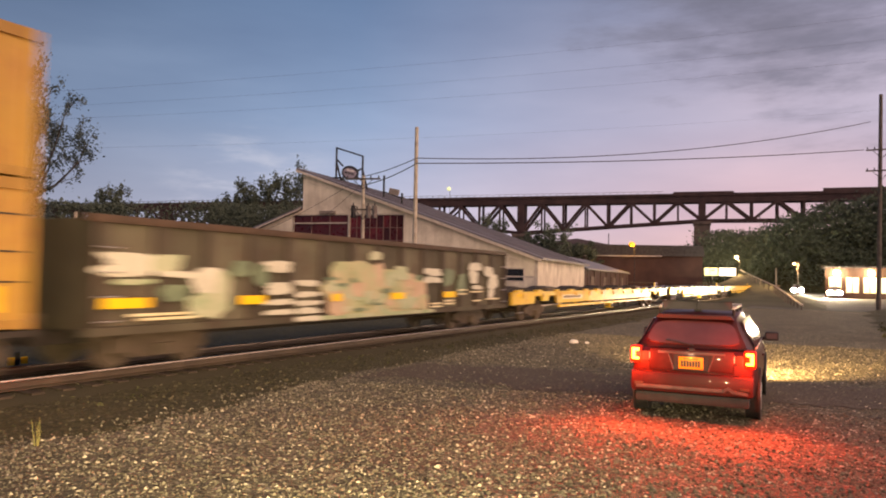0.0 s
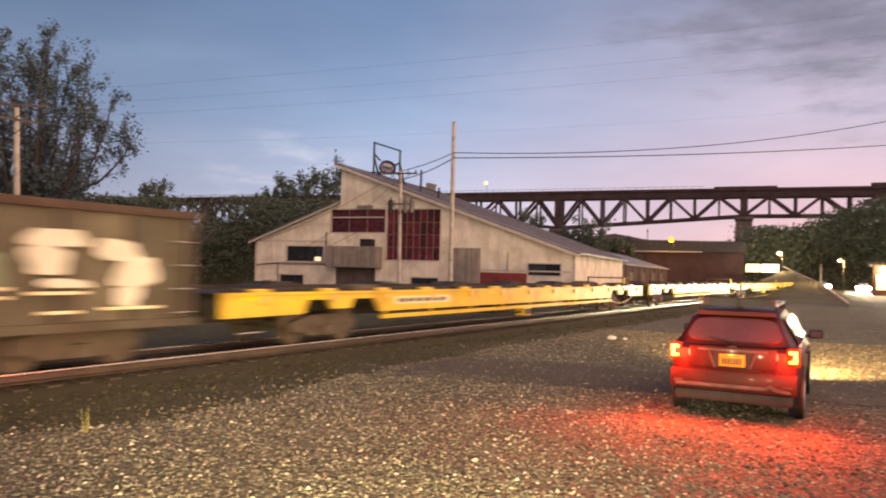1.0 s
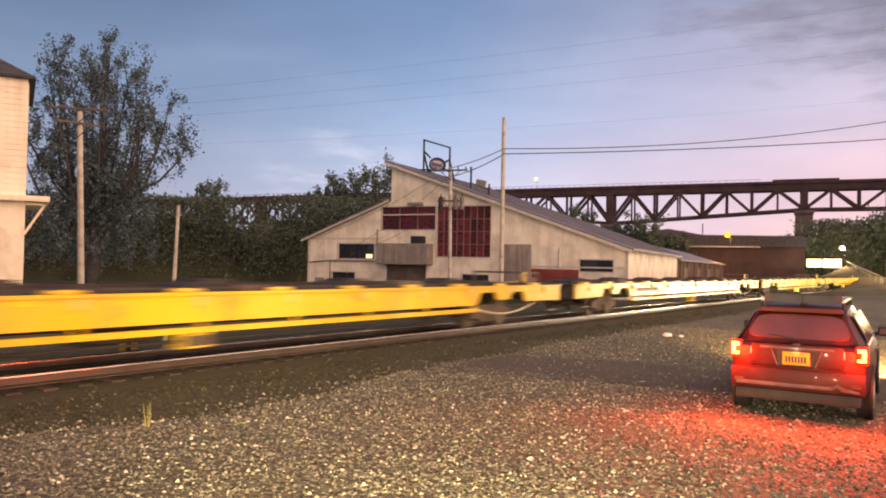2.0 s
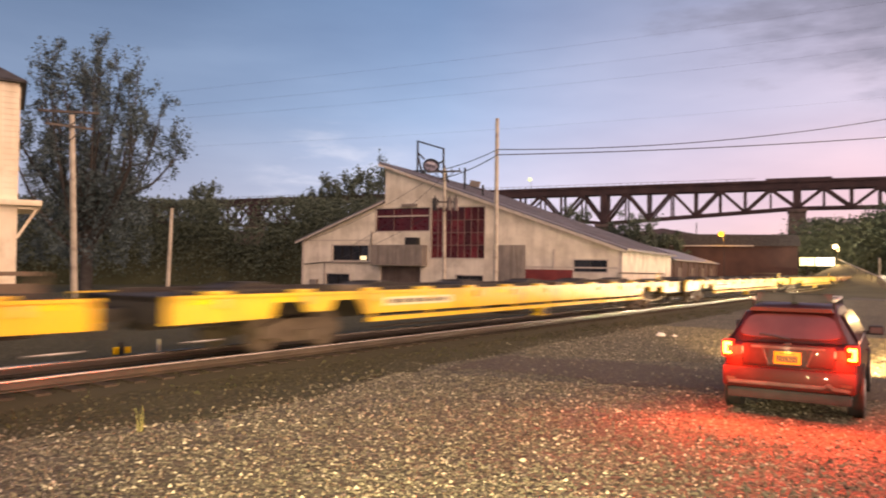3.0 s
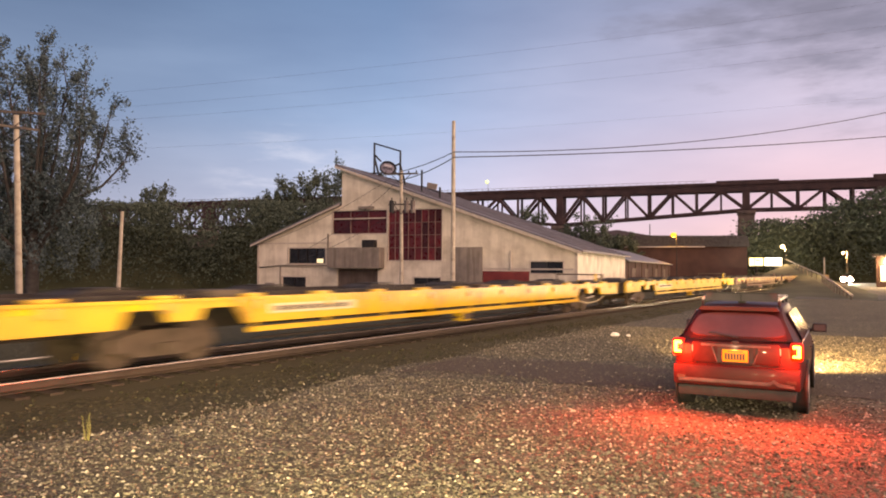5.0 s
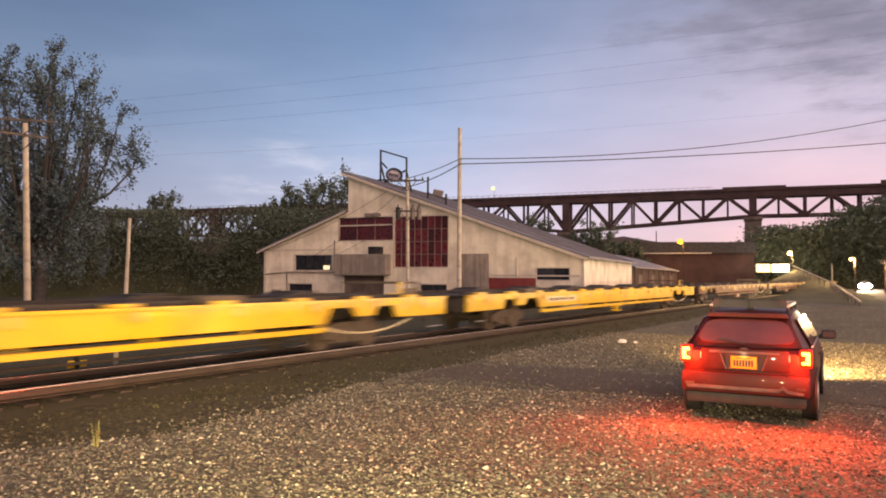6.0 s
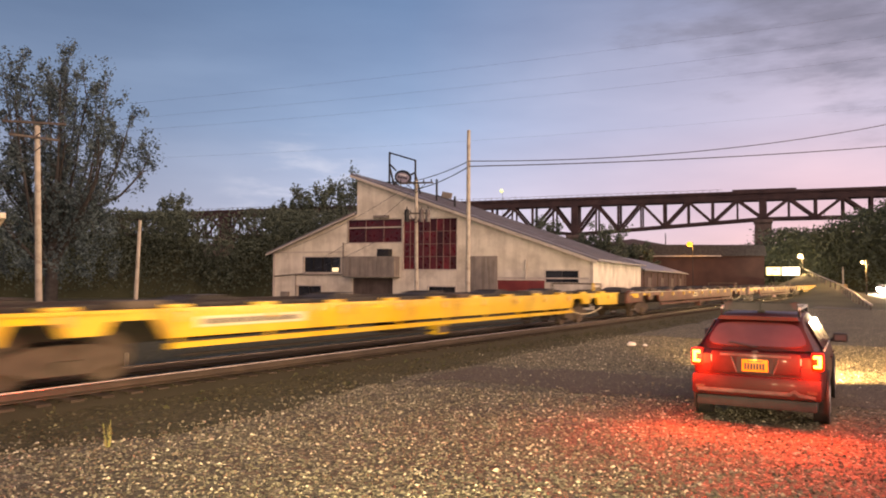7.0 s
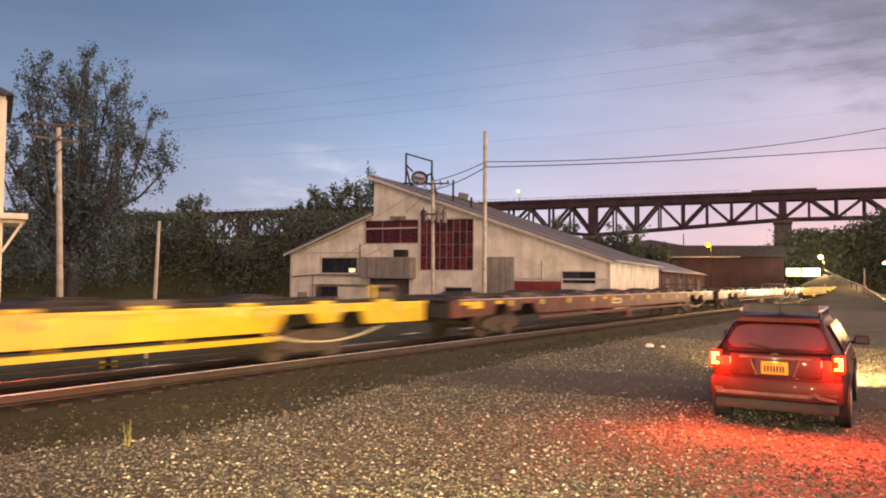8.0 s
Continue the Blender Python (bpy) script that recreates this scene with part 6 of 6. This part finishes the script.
mast = thing("bridge_lamp", pose(0.78, 259.9, 0), "pale green lamp on a mast above the bridge deck", "lamp")
bar("mast", (0.4, 0, 0), (0.4, 0, 33.3), 0.06, M["iron"], mast)
gb = bmesh.new()
bmesh.ops.create_uvsphere(gb, u_segments=14, v_segments=10, radius=0.7, matrix=Matrix.Translation((0, 0, 33.1)))
part("lamp_globe", gb, M["green_lamp"], mast, "glowing pale green lamp", 60)
chim = thing("thin_mast", pose(36.7, 166, 0), "thin dark mast on the skyline", "mast")
bar("shaft", (0, 0, 0), (0, 0, 12.4), 0.16, M["iron"], chim, r1=0.1)

# guardrail climbing beside the side road
guard = [(27.0, 55.8, 0.33), (32.9, 71.3, 0.98), (38.7, 86.75, 1.62), (47.1, 113, 2.95), (55.6, 139.3, 4.3)]
gr = thing("guardrail", Z3, "long galvanised roadside guardrail on posts", "guardrail")
for p, q in zip(guard, guard[1:]):
    p, q = Vector(p), Vector(q)
    bm = add_bar(bmesh.new(), p, q, 0.085, square=True)
    part("rail_beam", bm, M["galv"], gr)
    for k in range(5):
        c = p.lerp(q, k / 5)
        bar("rail_post", (c.x, c.y + 0.15, c.z - 1.0), (c.x, c.y + 0.15, c.z), 0.07, M["dark_wood"], gr, square=True)
side_bank = bmesh.new()
rows = []
for x, y, z in guard:
    rows.append([side_bank.verts.new((x - 7.0, y + 2.2, -0.1)), side_bank.verts.new((x - 0.1, y + 0.05, max(0.0, z - 0.85))), side_bank.verts.new((x + 1.6, y - 0.8, max(0.0, z - 0.85))), side_bank.verts.new((x + 4.5, y - 2.0, -0.1))])
for a, b in zip(rows, rows[1:]):
    for i in range(3):
        side_bank.faces.new((a[i], a[i + 1], b[i + 1], b[i]))
side_bank.faces.new(rows[0])
side_bank.faces.new(rows[-1][::-1])
tagged(part("side_slope", side_bank, M["field"]), "dark grassy slope climbing behind the guardrail", "slope", kind="structure")
for x, y, z in ((40.9, 91.3, 3.8),):
    ps = thing("marker_post", pose(x, y, 0.9), "slim pale roadside post", "post")
    bar("shaft", (0, 0, -0.6), (0, 0, z - 0.9), 0.09, M["wood_pole"], ps)

# lit storefront beyond the side road
ST = pose(53.5, 104.0, 0, 0, 0, -29)
store = thing("storefront", ST, "small roadside store with lit windows and lamps", "store")
box("wall", (0, 11, 0, 8, -0.1, 4.2), M["brick_far"], store)
box("roof", (-0.5, 11.5, -0.8, 8.5, 4.2, 4.5), M["shingle"], store)
for k in range(5):
    w = box("window", (0.5 + k * 2.1, 2.0 + k * 2.1, -0.05, -0.01, 0.8, 2.9), M["window_glow"], store, 0, "lit warm shop window")
    box("mullion", (1.2 + k * 2.1, 1.28 + k * 2.1, -0.09, -0.051, 0.8, 2.9), M["iron"], w)
for x in (1.4, 5.6):
    bm = bmesh.new()
    bmesh.ops.create_uvsphere(bm, u_segments=12, v_segments=8, radius=0.36, matrix=Matrix.Translation((x, -0.4, 3.5)))
    part("wall_lamp", bm, M["glare_lamp"], store, "bright wall lamp", 60)

# small things on the ground
weed = thing("weed_clump", pose(-4.6, 8.5, 0), "dry yellow-green weed tuft at the gravel's edge", "weed")
wr = random.Random(3)
for k in range(20):
    a, h = wr.uniform(0, 6.28), wr.uniform(0.06, 0.33)
    q = (math.cos(a) * 0.08 * wr.random(), math.sin(a) * 0.11 * wr.random(), h)
    bar("blade", (math.cos(a) * 0.02, math.sin(a) * 0.02, -0.02), q, 0.003, M["weed"], weed, r1=0.0012, sides=4)
for x, y, s in ((4.1, 23.3, 0.11), (4.5, 23.2, 0.06)):
    bm = bmesh.new()
    bmesh.ops.create_icosphere(bm, subdivisions=2, radius=s, matrix=Matrix.Translation((0, 0, s * 0.4)) @ Matrix.Diagonal((1.3, 0.9, 0.7, 1)))
    for v in bm.verts:
        v.co += Vector((wr.uniform(-1, 1), wr.uniform(-1, 1), wr.uniform(-1, 1))) * s * 0.12
    st = part("pale_stone", bm, M["litter"])
    st.location = (x, y, 0)
    tagged(st, "pale stone lying on the gravel lot", "stone", "pale stones")
tuft_pts = []
for k in range(70):
    x, y = rng.uniform(-2, 40), rng.uniform(9.2, 10.9)
    tuft_pts += [(x + rng.normal() * 0.06, y + rng.normal() * 0.06, abs(rng.normal()) * 0.05) for _ in range(9)]
tufts = new("low_weeds", leaves(np.array(tuft_pts), 0.03, leafy("low_weed", (0.03, 0.034, 0.012), (0.07, 0.07, 0.03))))
tufts.matrix_basis = TRACK
tagged(tufts, "low dark weeds on the cinder strip", "weeds", kind="stuff")
bank_pts = []
for k in range(900):
    x, y = rng.uniform(17, 40), rng.uniform(-9, -1.6)
    z = -0.06 + 1.05 * max(0.0, min(1.0, (-1.5 - y) / 4.0)) * max(0.0, min(1.0, (x - 15.5) / 4.0)) + 0.12 * wob(x, y, 0.8)
    bank_pts += [(x + rng.normal() * 0.1, y + rng.normal() * 0.1, z + abs(rng.normal()) * 0.09) for _ in range(9)]
bank_grass = new("bank_grass", leaves(np.array(bank_pts), 0.09, leafy("bank_weed", (0.04, 0.045, 0.015), (0.1, 0.095, 0.04))))
bank_grass.matrix_basis = TRACK
tagged(bank_grass, "rough dry grass on the bank", "grass", kind="stuff")


# ---- oncoming vehicles ----
def far_vehicle(label):
    v = thing("vehicle", Z3, label, "vehicle", "oncoming vehicles")
    part("body", loft([(0.0, [(0.75, 0.35), (0.85, 0.6), (0.8, 0.9), (0.0, 0.95)]), (0.9, [(0.85, 0.3), (0.9, 0.7), (0.85, 1.0), (0.0, 1.02)]), (1.5, [(0.85, 0.3), (0.9, 0.8), (0.72, 1.55), (0.0, 1.6)]), (3.6, [(0.85, 0.3), (0.9, 0.8), (0.72, 1.55), (0.0, 1.6)]), (4.4, [(0.8, 0.4), (0.85, 0.7), (0.8, 1.0), (0.0, 1.05)])]), M["trimblack"], v, "", 40)
    for s in (-1, 1):
        bm = bmesh.new()
        bmesh.ops.create_uvsphere(bm, u_segments=12, v_segments=8, radius=0.30, matrix=Matrix.Translation((s * 0.56, -0.05, 0.80)) @ Matrix.Diagonal((1, 0.4, 0.8, 1)))
        part("headlamp", bm, M["head_glow"], v, "glaring headlamp", 60)
        for y in (0.8, 3.5):
            part("wheel", add_bar(bmesh.new(), (s * 0.7, y, 0.33), (s * 0.9, y, 0.33), 0.33, sides=16), M["tyre"], v, "black tyre")
    return v


marker = thing("track_marker", TRACK @ pose(9.35, 14.95, 0), "pair of small yellow reflective plates on a short post", "marker")
box("post", (-0.05, 0.05, -0.02, 0.04, -0.25, 0.30), M["trimblack"], marker, 0.008, "dark short post")
box("crossbar", (-0.22, 0.23, -0.01, 0.02, 0.10, 0.13), M["trimblack"], marker, 0.004)
box("plate", (-0.21, -0.06, -0.03, -0.012, 0.04, 0.20), M["reflector"], marker, 0.005)
box("plate", (0.07, 0.22, -0.03, -0.012, 0.05, 0.19), M["reflector"], marker, 0.005)
stake = thing("marker_post", TRACK @ pose(10.28, 14.95, 0), "short pale stake in the ground beyond the rails", "post")
part("stake", add_box(bmesh.new(), -0.045, 0.045, -0.03, 0.03, -0.25, 0.30, 0.008), M["wood_pole"], stake)


veh_a = far_vehicle("oncoming car with glaring headlamps on the road")
veh_b, veh_c, veh_d = (copy_thing(veh_a, Z3) for _ in range(3))


def bearing(deg, dist, face=0.0):
    x, y = dist * math.sin(radians(deg)), dist * math.cos(radians(deg))
    return pose(x, y, 0.02, 0, 0, -deg + face)


def motions():
    """All that moves: the train along the track, the vehicles on the far road."""
    for ob, s in train:
        walk(ob, [(t, TRACK @ pose(s - SPEED * t, TY, RAIL_Z)) for t in (0.0, 4.0, 8.0)])
    walk(veh_a, [(0.0, bearing(25.5, 140)), (0.5, bearing(26.2, 136)), (1.0, bearing(26.7, 132)), (2.0, bearing(30.5, 122)), (4.0, bearing(42, 102)), (8.0, bearing(75, 75))])
    walk(veh_b, [(0.0, bearing(27.8, 112)), (0.5, bearing(28.7, 108)), (1.0, bearing(29.7, 104)), (4.0, bearing(48, 80)), (8.0, bearing(84, 60))])
    walk(veh_c, [(0.0, bearing(23.8, 152)), (1.0, bearing(24.4, 146)), (1.5, bearing(24.8, 143)), (2.8, bearing(29.0, 133)), (4.0, bearing(36, 120)), (8.0, bearing(66, 85))])
    walk(veh_d, [(0.0, bearing(23.0, 158)), (4.0, bearing(25.0, 148)), (6.0, bearing(26.1, 141)), (6.5, bearing(26.4, 139)), (7.0, bearing(26.5, 137)), (8.0, bearing(27.6, 132))])


motions()
